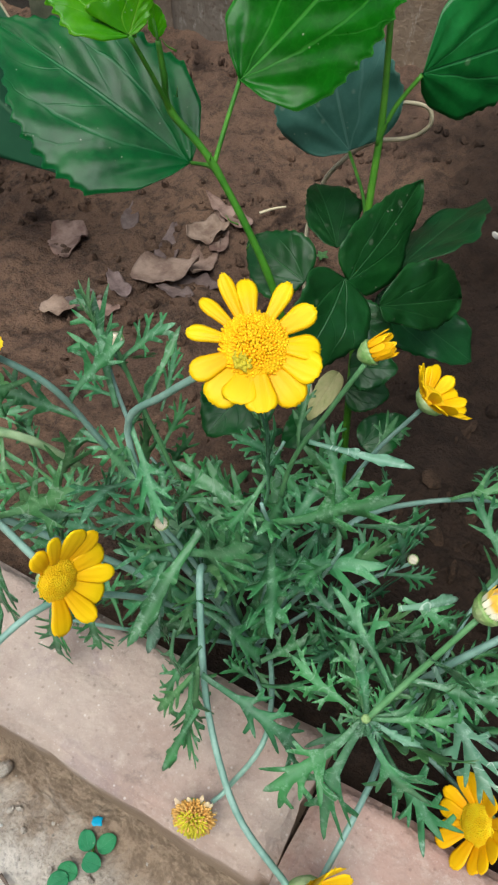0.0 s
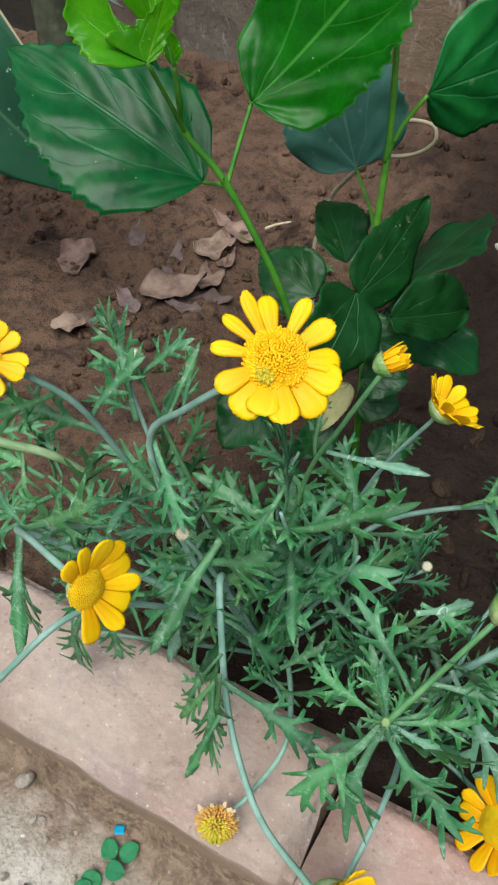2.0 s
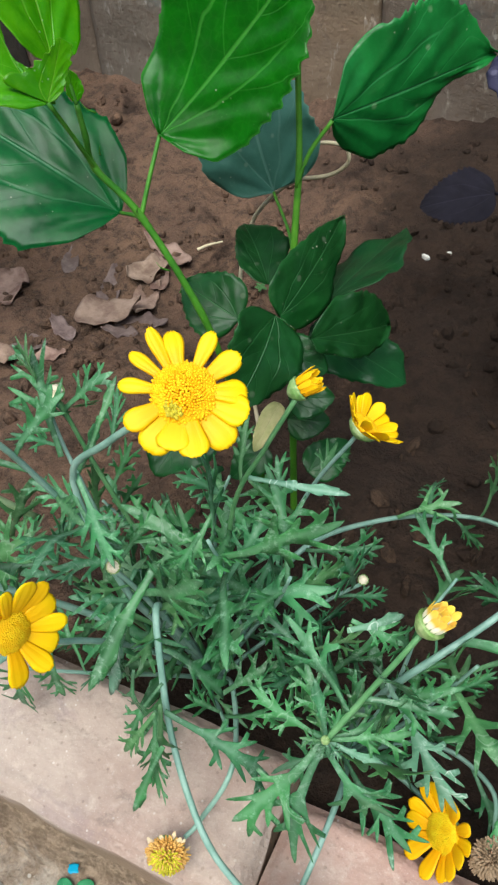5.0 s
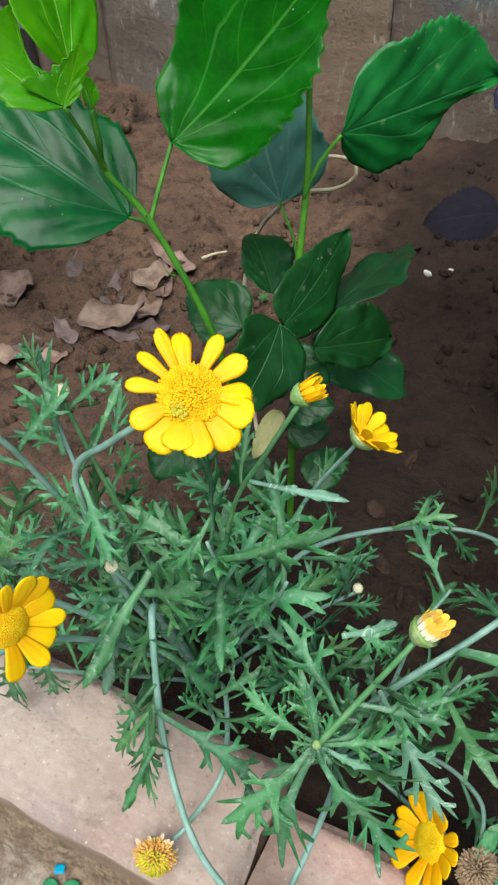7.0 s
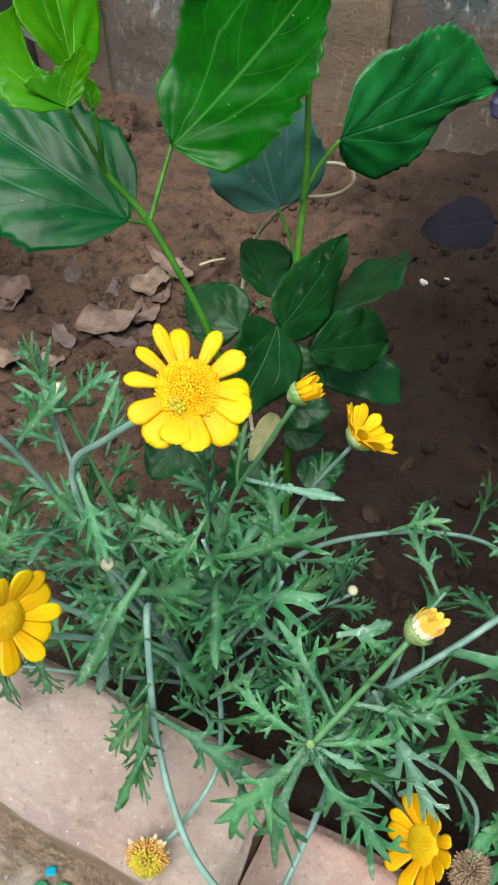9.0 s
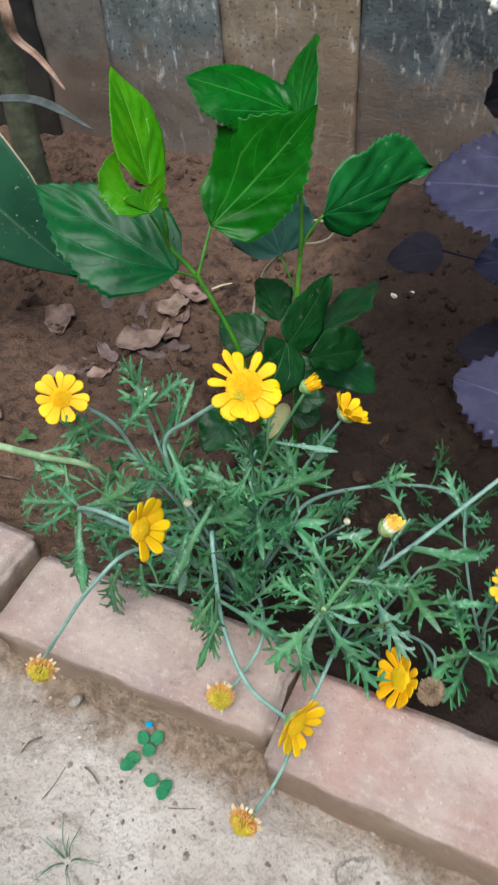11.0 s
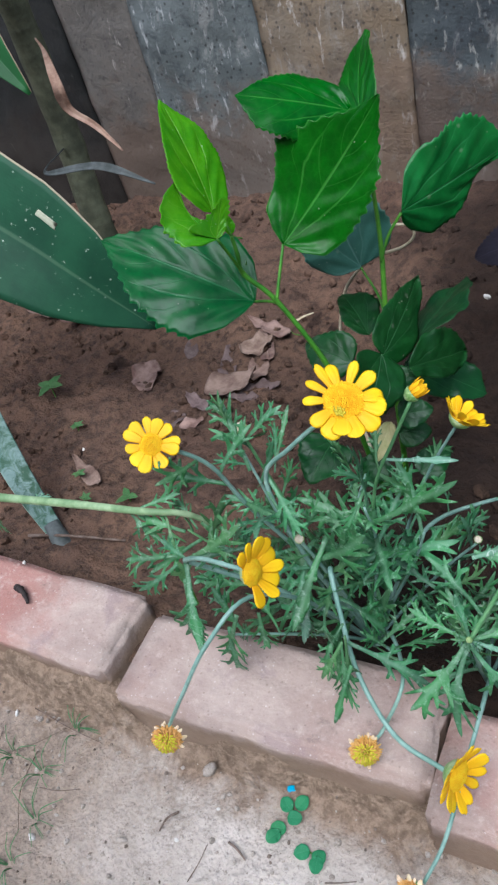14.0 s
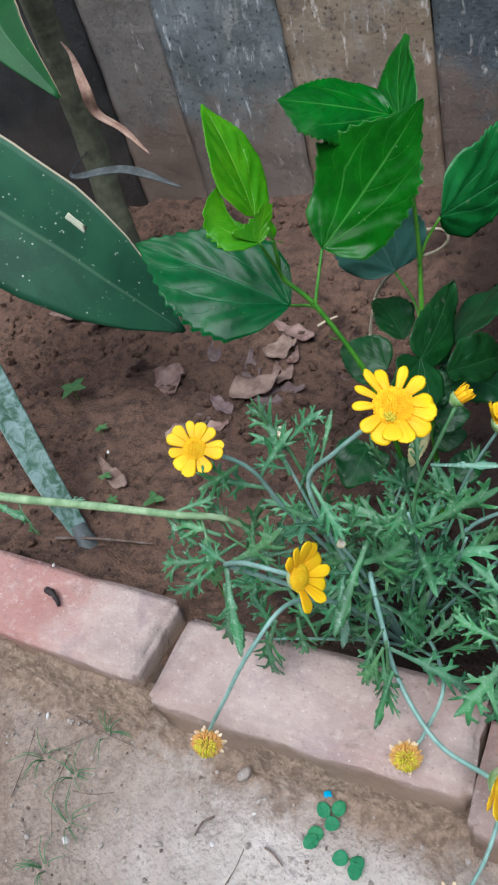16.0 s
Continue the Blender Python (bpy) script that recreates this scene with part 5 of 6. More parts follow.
for n, (b, t, w) in enumerate((
    ((0.1347, 0.3384, 0.2154), (0.1741, 0.345, 0.2141), 0.32), ((0.0822, 0.318, 0.15), (0.0823, 0.2651, 0.1307), 0.34), ((0.045, 0.268, 0.13), (0.0256, 0.258, 0.072), 0.42),
    ((0.09, 0.298, 0.15), (0.0812, 0.2716, 0.1009), 0.36), ((0.115, 0.27, 0.125), (0.102, 0.25, 0.10), 0.45), ((0.122, 0.262, 0.115), (0.1105, 0.237, 0.078), 0.34),
    ((0.115, 0.275, 0.125), (0.122, 0.252, 0.085), 0.40), ((0.0474, 0.330, 0.20), (0.024, 0.3539, 0.2382), 0.50), ((0.0773, 0.3179, 0.2273), (0.0823, 0.3386, 0.2511), 0.32),
    ((0.1234, 0.3164, 0.2012), (0.1107, 0.3059, 0.1735), 0.42), ((0.0201, 0.2726, 0.1721), (0.036, 0.2323, 0.136), 0.42), ((0.125, 0.40, 0.10), (0.116, 0.353, 0.095), 0.34),
    ((0.055, 0.30, 0.165), (0.022, 0.274, 0.173), 0.40), ((0.068, 0.312, 0.205), (0.088, 0.296, 0.172), 0.40),
)):
    daisy_leaf(mid, b, t, w, None, 3 if n in (5, 8) else 16 if n == 0 else n * 5 + 1)

for b, t, w, kind in (
    ((0.0684, 0.3164, 0.2126), (0.0948, 0.2949, 0.1903), 0.50, 1),
    ((0.0962, 0.3177, 0.1637), (0.0869, 0.2611, 0.1397), 0.40, 3),
    ((0.1197, 0.3344, 0.1933), (0.1159, 0.3000, 0.1807), 0.50, 6),
    ((0.1157, 0.2752, 0.1173), (0.1692, 0.2762, 0.0915), 0.45, 7),
    ((0.1120, 0.2740, 0.1180), (0.1185, 0.2460, 0.0860), 0.36, 8),
    ((0.1102, 0.2846, 0.1218), (0.0971, 0.2548, 0.1065), 0.42, 2),
    ((0.1859, 0.2860, 0.1298), (0.1675, 0.2426, 0.1072), 0.55, 11),
    ((0.1859, 0.2860, 0.1298), (0.2180, 0.2640, 0.0970), 0.50, 2),
    ((0.1837, 0.3230, 0.1650), (0.2074, 0.3259, 0.1555), 0.60, 13),
    ((0.2016, 0.3205, 0.1288), (0.2470, 0.2920, 0.0925), 0.34, 17),
    ((0.1837, 0.3180, 0.1650), (0.2040, 0.3350, 0.1600), 0.60, 16),
    ((0.0139, 0.2832, 0.1507), (0.0348, 0.3146, 0.1634), 0.42, 4),
    ((0.0407, 0.3640, 0.1626), (0.0369, 0.3927, 0.1855), 0.30, 8),
    ((0.0185, 0.2680, 0.1615), (0.0088, 0.2550, 0.0940), 0.42, 1),
    ((0.0329, 0.2700, 0.1102), (0.0317, 0.2520, 0.0630), 0.45, 6),
    ((0.0575, 0.2750, 0.1286), (0.0600, 0.2620, 0.0993), 0.55, 9),
    ((-0.0145, 0.3000, 0.1352), (-0.0547, 0.2850, 0.1366), 0.55, 12),
    ((-0.0129, 0.2950, 0.1325), (-0.0457, 0.2750, 0.1094), 0.50, 7),
    ((-0.0160, 0.3180, 0.1400), (-0.0552, 0.3150, 0.1508), 0.50, 13),
    ((0.1073, 0.2750, 0.1510), (0.1039, 0.2600, 0.1214), 0.45, 2),
    ((-0.0100, 0.3240, 0.1370), (-0.0280, 0.3350, 0.1555), 0.55, 4),
):
    daisy_leaf(mid if b[0] < 0.15 else right, b, t, w, (0.25, -0.6, 0.75), kind)

# right-hand plant: a rosette at its heart, a half-open head and a long-stalked one
leafy(right, [C2, (0.187, 0.305, 0.07), (0.187, 0.288, 0.127)], 0.0022, 0.0014, 12, 0.045, 21, 0.2, 0.95)
STAR = Vector((0.187, 0.287, 0.130))
knob(right, STAR + Vector((0, -0.001, 0.002)), (0.3, -0.5, 0.8), 0.0018, 21, mat=CALYX)
for n, (t, w) in enumerate((
    ((0.1765, 0.2390, 0.1011), 0.56), ((0.2131, 0.3043, 0.1340), 0.55), ((0.2117, 0.2877, 0.1223), 0.52), ((0.153, 0.284, 0.148), 0.55), ((0.170, 0.305, 0.152), 0.55), ((0.200, 0.308, 0.150), 0.55),
    ((0.220, 0.298, 0.142), 0.55), ((0.180, 0.296, 0.158), 0.50),
    ((0.1795, 0.2800, 0.1375), 0.7), ((0.1950, 0.2815, 0.1340), 0.7), ((0.1925, 0.2950, 0.1430), 0.7), ((0.1800, 0.2900, 0.1440), 0.7), ((0.1880, 0.2790, 0.1330), 0.6),
)):
    daisy_leaf(right, STAR.lerp(Vector(t), 0.04), t, w, (0.25, -0.55, 0.8), n * 7 + 2)
leafy(right, [STAR, (0.2, 0.305, 0.155), (0.2115, 0.32, 0.178)], 0.0014, 0.0012, 3, 0.035, 22, 0.1, 0.5, DAISY_STEM_B)
bud(right, (0.2145, 0.3215, 0.1865), (0.523, 0.30, 0.75), 0.0060, 8, 0.55, "half-open yellow head in green and straw bracts")
leafy(right, [C2, (0.19, 0.32, 0.08), (0.2055, 0.322, 0.128), (0.233, 0.350, 0.151), (0.2728, 0.4008, 0.1778)], 0.0020, 0.0014, 8, 0.045, 23, 0.1, 0.75)
daisy(right, (0.2775, 0.402, 0.1790), (0.95, 0.202, 0.239), 0.0165, 12, 0.5, 12, 0.45, mat=PETAL_DEEP)
leafy(right, [C2, (0.205, 0.318, 0.045), (0.236, 0.307, 0.046), (0.2435, 0.2960, 0.0615)], 0.0015, 0.0011, 3, 0.04, 24, 0.1, 0.35)
daisy(right, (0.2410, 0.2918, 0.0680), (-0.66, -0.54, 0.64), 0.0205, 14, 0.30, 13, 0.44, mat=PETAL_DEEP, spread=1.0, bare=(0.9, 0.23, -0.21))
leafy(right, [C2, (0.225, 0.335, 0.05), (0.255, 0.318, 0.072), (0.2615, 0.296, 0.0735)], 0.0014, 0.0010, 4, 0.04, 25, 0.1, 0.6)
spent(right, (0.2612, 0.2900, 0.0700), (0.45, -0.55, 0.6), 0.0092, 14, SEED, "dried brown seed head on the brick", 0)
leafy(right, [C2, (0.195, 0.285, 0.085), (0.193, 0.235, 0.085), (0.188, 0.20, 0.065), (0.181, 0.178, 0.056)], 0.0015, 0.0011, 2, 0.03, 26, 0.05, 0.3)
spent(right, (0.1775, 0.1715, 0.0560), (-0.1, -0.9, 0.4), 0.0092, 15, label="spent yellow head with withered rags", rags=18)
leafy(right, [C2, (0.21, 0.335, 0.06), (0.225, 0.34, 0.10), (0.235, 0.345, 0.125)], 0.0015, 0.0008, 9, 0.042, 27, 0.2, 1.0)
leafy(right, [C2, (0.165, 0.33, 0.06), (0.16, 0.33, 0.10), (0.165, 0.325, 0.13)], 0.0015, 0.0008, 8, 0.042, 28, 0.2, 1.0)
leafy(right, [C2, (0.2, 0.35, 0.06), (0.205, 0.375, 0.09), (0.215, 0.395, 0.11)], 0.0015, 0.0008, 7, 0.042, 29, 0.2, 1.0)

# far plant
leafy(far, [C3, (0.285, 0.36, 0.06), (0.291, 0.356, 0.112)], 0.0016, 0.0012, 8, 0.04, 31, 0.2, 0.9)
daisy(far, (0.2935, 0.3545, 0.1185), (0.286, -0.514, 0.809), 0.0150, 13, 0.15, 16, 0.42, mat=PETAL_DEEP)
leafy(far, [C3, (0.27, 0.38, 0.06), (0.255, 0.40, 0.10), (0.25, 0.41, 0.125)], 0.0014, 0.0008, 11, 0.04, 32, 0.2, 1.0)
leafy(far, [C3, (0.28, 0.34, 0.05), (0.275, 0.325, 0.075), (0.28, 0.315, 0.09)], 0.0014, 0.0008, 10, 0.04, 33, 0.2, 1.0)
leafy(far, [C3, (0.31, 0.35, 0.06), (0.33, 0.34, 0.09)], 0.0014, 0.0008, 9, 0.04, 34, 0.2, 1.0)

# ---- strap-leaved plants by the wall ----


def strap(name, path, widths, material, parent, face, label="", fold=0.15, thick=0.0012, wave=0.02, seed=0):
    """A long leaf along a curve; widths are read along it from base to tip."""
    pts = smooth_path(path, 10)
    n = len(pts) - 1
    rows, uvs = [], []
    for i, p in enumerate(pts):
        d = (pts[min(i + 1, n)] - pts[max(i - 1, 0)]).normalized()
        z = Vector(face)
        z = (z - d * z.dot(d)).normalized()
        x = d.cross(z)
        s = i / n
        w = float(np.interp(s, np.linspace(0, 1, len(widths)), widths)) / 2
        line, uv = [], []
        for j in range(-8, 9):
            u = j / 8
            lift = fold * abs(u) * w + wave * w * u * u * math.sin(9 * s + seed + u)
            line.append(p + x * (u * w) + z * lift)
            uv.append(((u + 1) / 2, s))
        rows.append(line)
        uvs.append(uv)
    return part(name, sheet(rows, uvs, thick), material, parent, label)


bigp = thing("broad_leaved_plant", (-0.4854, 0.8268, 0.0313), "old plant with a brown stem, broad dark leaves and dry tips", "plant")
part("stem", tube([(-0.4560, 0.8475, 0.0210), (-0.4644, 0.8536, 0.1080), (-0.4768, 0.8757, 0.2040), (-0.4776, 0.8782, 0.3230), (-0.4691, 0.8687, 0.4030), (-0.4513, 0.8500, 0.6209)], 0.021, 0.018, 14, knots=0.06), WOODY, bigp)
strap("leaf", [(-0.4676, 0.8489, 0.4511), (-0.4383, 0.6494, 0.4017), (-0.3853, 0.5540, 0.3286), (-0.2607, 0.5422, 0.2282), (-0.1827, 0.5635, 0.1326)], [0.02, 0.045, 0.07, 0.09, 0.11, 0.122, 0.128, 0.122, 0.098, 0.06, 0.004], STRAP, bigp, (0.2, -0.75, 0.5), "broad dark green leaf with a cream rim and flecks", fold=0.12)
strap("leaf", [(-0.4675, 0.8591, 0.5010), (-0.3892, 0.7108, 0.4610), (-0.3632, 0.6801, 0.4088), (-0.3079, 0.6609, 0.3417)], [0.02, 0.045, 0.06, 0.064, 0.055, 0.03, 0.004], STRAP_B, bigp, (0.3, -0.75, 0.4), "green leaf with a dried pinkish rim", fold=0.2)
strap("dry_leaf", [(-0.4355, 0.8442, 0.3513), (-0.3677, 0.7727, 0.3515), (-0.3188, 0.7162, 0.3343), (-0.3180, 0.7186, 0.3045), (-0.2937, 0.7201, 0.2840), (-0.2648, 0.7144, 0.2563)], [0.001, 0.003, 0.009, 0.012, 0.007, 0.006, 0.001], DRY_PINK, bigp, (0.4, -0.7, 0.4), "curled dry pinkish leaf", fold=0.5)
strap("dry_leaf", [(-0.4747, 0.8578, 0.2111), (-0.3674, 0.6961, 0.2467), (-0.2982, 0.7069, 0.2442), (-0.2355, 0.7111, 0.2181)], [0.0015, 0.002, 0.008, 0.009, 0.001], GREY_DRY, bigp, (0.2, -0.6, 0.75), "grey dried leaf", fold=0.4)

snake = thing("snake_plant", (-0.2197, 0.3678, 0.0011), "single mottled grey-green strap leaf standing in the soil", "plant")
strap("leaf", [(-0.2327, 0.3685, 0.0012), (-0.2921, 0.4054, 0.0636), (-0.3912, 0.4794, 0.1490), (-0.5075, 0.5671, 0.2596)], [0.014, 0.024, 0.031, 0.034, 0.03], SNAKE, snake, (0.55, -0.55, 0.6), fold=0.2, thick=0.002)
part("sheath", tube([(-0.2307, 0.3676, -0.0008), (-0.2407, 0.3734, 0.0133), (-0.2508, 0.3802, 0.0233)], 0.011, 0.008, 10), GREY_DRY, snake, "dry greyish sheath at the base")

stalkp = thing("daisy_stalk", (-0.3231, 0.3105, 0.0322), "thick pale-green stalk lying across above the soil", "stalk")
part("stem", tube([(-0.3434, 0.3200, 0.0223), (-0.3051, 0.3089, 0.1366), (-0.2041, 0.3156, 0.1418), (-0.1124, 0.3177, 0.1494), (-0.0472, 0.3170, 0.1560), (-0.0176, 0.3282, 0.1467), (-0.0032, 0.3434, 0.1146)], 0.0046, 0.0018, 10, knots=0.10), STALK, stalkp)

for n, (b, t, w) in enumerate((((-0.2723, 0.3101, 0.1378), (-0.2371, 0.2979, 0.1196), 0.6), ((-0.2423, 0.3128, 0.1396), (-0.2023, 0.3057, 0.1233), 0.5), ((-0.2073, 0.3137, 0.1393), (-0.1972, 0.2988, 0.1063), 0.35), ((-0.0623, 0.3192, 0.1531), (-0.0372, 0.3077, 0.1300), 0.5), ((-0.0523, 0.3194, 0.1541), (-0.0225, 0.3332, 0.1648), 0.5), ((-0.0324, 0.3229, 0.1499), (-0.0139, 0.2982, 0.1348), 0.5), ((-0.1623, 0.3158, 0.1459), (-0.1374, 0.3204, 0.1527), 0.3))):
    daisy_leaf(stalkp, b, t, w, (0.1, -0.6, 0.8), n * 3)

# ---- litter on the soil and the ground ----


def litter_leaf(x, y, length_, width_, spin, seed, label, mat=DEAD, on=soil_height, lift=0.008):
    bm = blade(length_ * 1.25, width_ * 1.3, teeth=6, tooth=0.05, fold=0.2, bend=-0.6, wave=0.11, seed=seed, rows=26, cols=6, thick=0.0005)
    me = finish("dead_leaf", bm, mat)
    ob = put("dead_leaf", me, None, pose(x, y, on(x, y) + lift, 6, 5, spin))
    return tagged(ob, label, "dead leaf", "dead leaves on the soil")


litter_leaf(-0.301, 0.652, 0.056, 0.03, -146, 1, "curled brown dead leaf on the soil")
litter_leaf(-0.185, 0.600, 0.052, 0.030, -54, 2, "torn greyish dead leaf on the soil")
litter_leaf(-0.166, 0.668, 0.036, 0.026, -40, 3, "pale folded dead leaf on the soil")
litter_leaf(-0.135, 0.63, 0.05, 0.02, 10, 4, "brown dead leaf scrap on the soil")
litter_leaf(-0.235, 0.532, 0.030, 0.017, -80, 5, "flat brown dead leaf on the soil")
litter_leaf(-0.192, 0.547, 0.024, 0.013, -70, 6, "small brown dead leaf on the soil")

rnd = random.Random(11)
spots = []
while len(spots) < 3800:
    x, y = rnd.uniform(-0.75, 0.6), rnd.uniform(0.30, 1.0)
    if noise.noise(Vector((x * 6, y * 6, 2))) + rnd.uniform(-0.5, 0.5) > 0:
        s = 0.002 + 0.014 * rnd.random() ** 4
        spots.append(((x, y, soil_height(x, y) + s * 0.18), s))
crumbs = lumps(spots, rnd)
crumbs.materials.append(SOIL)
tagged(new("soil_crumbs", crumbs), "loose dark brown soil crumbs and small clods", "soil crumbs", kind="stuff")
spots = []
while len(spots) < 3200:
    x, y = rnd.uniform(-0.55, 0.5), rnd.uniform(-0.10, 0.215)
    s = 0.0012 + 0.005 * rnd.random() ** 4
    spots.append(((x, y, max(ground_height(x, y), bank_height(x, y)) + s * 0.15), s))
grit = lumps(spots, rnd)
grit.materials.append(GRIT)
tagged(new("ground_grit", grit), "pale sand grains and small grit on the ground", "grit", kind="stuff")


def chip(name, x, y, size, mat, label, category, on=ground_height, group="", squash=0.5, seed=0, smooth=True):
    bm = bmesh.new()
    z = on(x, y) + size * squash * 0.3
    lump(bm, (x, y, z), size, random.Random(seed), squash, 2)
    return solo(name, bm, mat, label, category, group, smooth=smooth, at=(x, y, z))


def twig(points, r, label, on=None, mat=TWIG):
    pts = [(x, y, (on(x, y) if on else 0) + z) for x, y, z in points]
    return solo("twig", tube(pts, r, r * 0.6, 6), mat, label, "twig", at=pts[0])


def tuft(x, y, blades, height, seed, label, on=ground_height, width=0.0006):
    rnd = random.Random(seed)
    z = on(x, y) - 0.001
    t = thing("grass_tuft", (x, y, z), label, "grass")
    for i in range(blades):
        a = rnd.uniform(0, 6.28)
        h = height * rnd.uniform(0.5, 1.1)
        w = Vector((math.cos(a), math.sin(a), 0))
        base = Vector((x, y, z)) + w * 0.002
        strap("blade", [base, base + w * h * 0.3 + Vector((0, 0, h * 0.45)), base + w * h * 0.9 + Vector((0, 0, h * 0.4))], [width, width, 0.0003], GRASS, t, (0.2, -0.5, 0.8), thick=0.0002, fold=0.3)
    return t


def weed(x, y, leaves, size, height, seed, label, mat=SPROUT, on=soil_height):
    """A seedling: a short stem with a few oval leaves."""
    rnd = random.Random(seed)
    z = on(x, y)
    t = thing("weed_seedling", (x, y, z), label, "weed", "seedlings")
    top = Vector((x + 0.003, y - 0.002, z + height))
    part("stem", tube([(x, y, z - 0.002), (x + 0.001, y, z + height * 0.6), top], 0.0008, 0.0006, 6), HIB_STEM, t)
    for i in range(leaves):
        a = i * 6.28 / leaves + rnd.uniform(-0.4, 0.4)
        tip = top + Vector((math.cos(a), math.sin(a), rnd.uniform(-0.1, 0.3))) * size * rnd.uniform(0.7, 1.1)
        leaf(t, top, tip, size * 0.5, mat, (0.1, -0.2, 0.9), teeth=6, tooth=0.02, rows=14, cols=4, seed=seed + i, thick=0.0003)
    return t


weed(-0.404, 0.584, 4, 0.022, 0.02, 61, "green seedling with oval leaves in the soil")
weed(-0.325, 0.527, 5, 0.009, 0.01, 62, "tiny weed seedling in the soil")
weed(-0.258, 0.446, 5, 0.008, 0.01, 63, "tiny weed seedling in the soil")
weed(-0.191, 0.434, 3, 0.015, 0.010, 64, "green seedling with oval leaves in the soil")
weed(-0.232, 0.418, 5, 0.008, 0.01, 65, "tiny weed seedling in the soil")
weed(-0.054, 0.332, 5, 0.013, 0.05, 66, "green seedling with oval leaves in the soil")
weed(-0.04, 0.70, 5, 0.008, 0.006, 67, "tiny weed seedling in the soil")
weed(-0.125, 0.945, 3, 0.014, 0.03, 68, "small seedling at the foot of the wall")

clov = thing("clover", (0.086, 0.196, 0.004), "small clover-like weed with round leaflets on bare ground", "weed")
part("stem", tube([(0.088, 0.193, 0.0), (0.084, 0.2, 0.006), (0.08, 0.207, 0.007)], 0.0006, 0.0005, 6), HIB_STEM, clov)
part("stem", tube([(0.088, 0.193, 0.0), (0.098, 0.186, 0.006), (0.106, 0.183, 0.007)], 0.0006, 0.0005, 6), HIB_STEM, clov)
for n, (x, y, d) in enumerate(((0.076, 0.207, 2.4), (0.086, 0.211, 1.2), (0.085, 0.2, 0.2), (0.076, 0.191, 3.4), (0.075, 0.185, 4.1), (0.097, 0.182, 3.8), (0.108, 0.183, 5.2), (0.108, 0.178, 4.9))):
    c, w = Vector((x, y, 0.0085 + 0.001 * (n % 3))), Vector((math.cos(d), math.sin(d), 0.1)) * 0.0052
    leaf(clov, c - w, c + w, 0.0092, CLOVER, (0.1, -0.2, 0.95), name="leaflet", teeth=4, tooth=0.0, rows=16, cols=5, power=0.5, peak=0.9, seed=n, bend=0.3)

scrap = bmesh.new()
bmesh.ops.create_grid(scrap, x_segments=4, y_segments=4, size=0.5)
for v in scrap.verts:
    v.co = Vector((v.co.x * 0.0055, v.co.y * 0.0045, 0.0008 * noise.noise(v.co * 4))) * (1 + 0.4 * noise.noise(v.co * 3.1))
bmesh.ops.solidify(scrap, geom=scrap.faces[:], thickness=0.0004)
scrap.transform(pose(0.0765, 0.2165, ground_height(0.0765, 0.2165) + 0.006, -12, 8, 30))
solo("plastic_scrap", scrap, BLUE_BIT, "torn bright blue plastic scrap on the ground", "litter", at=(0.0765, 0.2165, ground_height(0.0765, 0.2165)))
for n, (x, y) in enumerate(((-0.118, 0.171), (-0.108, 0.206), (-0.15, 0.175), (-0.105, 0.109), (-0.105, 0.14), (0.065, 0.117), (0.308, 0.17))):
    tuft(x, y, 11, 0.027, 70 + n, "thin tuft of grass on the sandy ground")
for n, (x, y, s) in enumerate(((-0.167, 0.204, 0.006), (0.009, 0.163, 0.004), (-0.1, 0.13, 0.006), (0.287, 0.18, 0.004), (0.03, 0.19, 0.003), (0.1, 0.165, 0.003))):
    chip("white_chip", x, y, s, WHITE_BIT, "small white chip lying on the ground", "chip", group="white chips", seed=20 + n)
for n, (x, y, s) in enumerate(((-0.529, 0.767, 0.011), (0.1117, 0.8030, 0.009), (0.0938, 0.7910, 0.009), (-0.3, 0.5, 0.004))):
    chip("white_chip", x, y, s, WHITE_BIT, "white chip lying on the dark soil", "chip", soil_height, "white chips", seed=30 + n)
for n, (x, y, s) in enumerate(((0.013, 0.212, 0.016), (-0.03, 0.15, 0.008), (0.14, 0.15, 0.007))):
    chip("pebble", x, y, s, GRIT, "smooth greyish pebble on the sandy ground", "pebble", group="pebbles", seed=40 + n)
for n, (x, y, s) in enumerate(((-0.162, 0.472, 0.014), (-0.134, 0.545, 0.016), (-0.267, 0.606, 0.012), (-0.146, 0.578, 0.016), (-0.28, 0.615, 0.010), (0.16, 0.60, 0.014), (0.2, 0.55, 0.012), (-0.05, 0.88, 0.02), (-0.2, 0.93, 0.018), (-0.33, 0.92, 0.024), (-0.28, 0.95, 0.018))):
    chip("clod", x, y, s, SOIL, "brown clod of dry soil in the bed", "clod", soil_height, "clods", 0.7, 50 + n)
# clods coloured dark to suit the shade painted into this part of the soil
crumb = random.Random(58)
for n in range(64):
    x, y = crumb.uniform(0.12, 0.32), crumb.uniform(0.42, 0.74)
    chip("clod", x, y, 0.006 + 0.013 * crumb.random() ** 2, CLOD, "flat clod of damp soil in the bed, coloured dark for shade", "clod", soil_height, "clods", 0.36, 200 + n, False)
solo("dried_scrap", tube([(-0.199, 0.285, 0.0605), (-0.192, 0.283, 0.0625), (-0.184, 0.279, 0.0625), (-0.178, 0.274, 0.060)], 0.0032, 0.0014, 8, knots=0.35), BLACK_BIT, "black shrivelled scrap lying on the red brick", "litter", at=(-0.188, 0.28, 0.058))
twig([(0.004, 0.179, 0.003), (-0.002, 0.172, 0.006), (-0.005, 0.164, 0.003)], 0.001, "short dark twig on the sandy ground", ground_height)
twig([(0.046, 0.173, 0.003), (0.053, 0.171, 0.005), (0.061, 0.167, 0.003)], 0.001, "short dark twig on the sandy ground", ground_height)
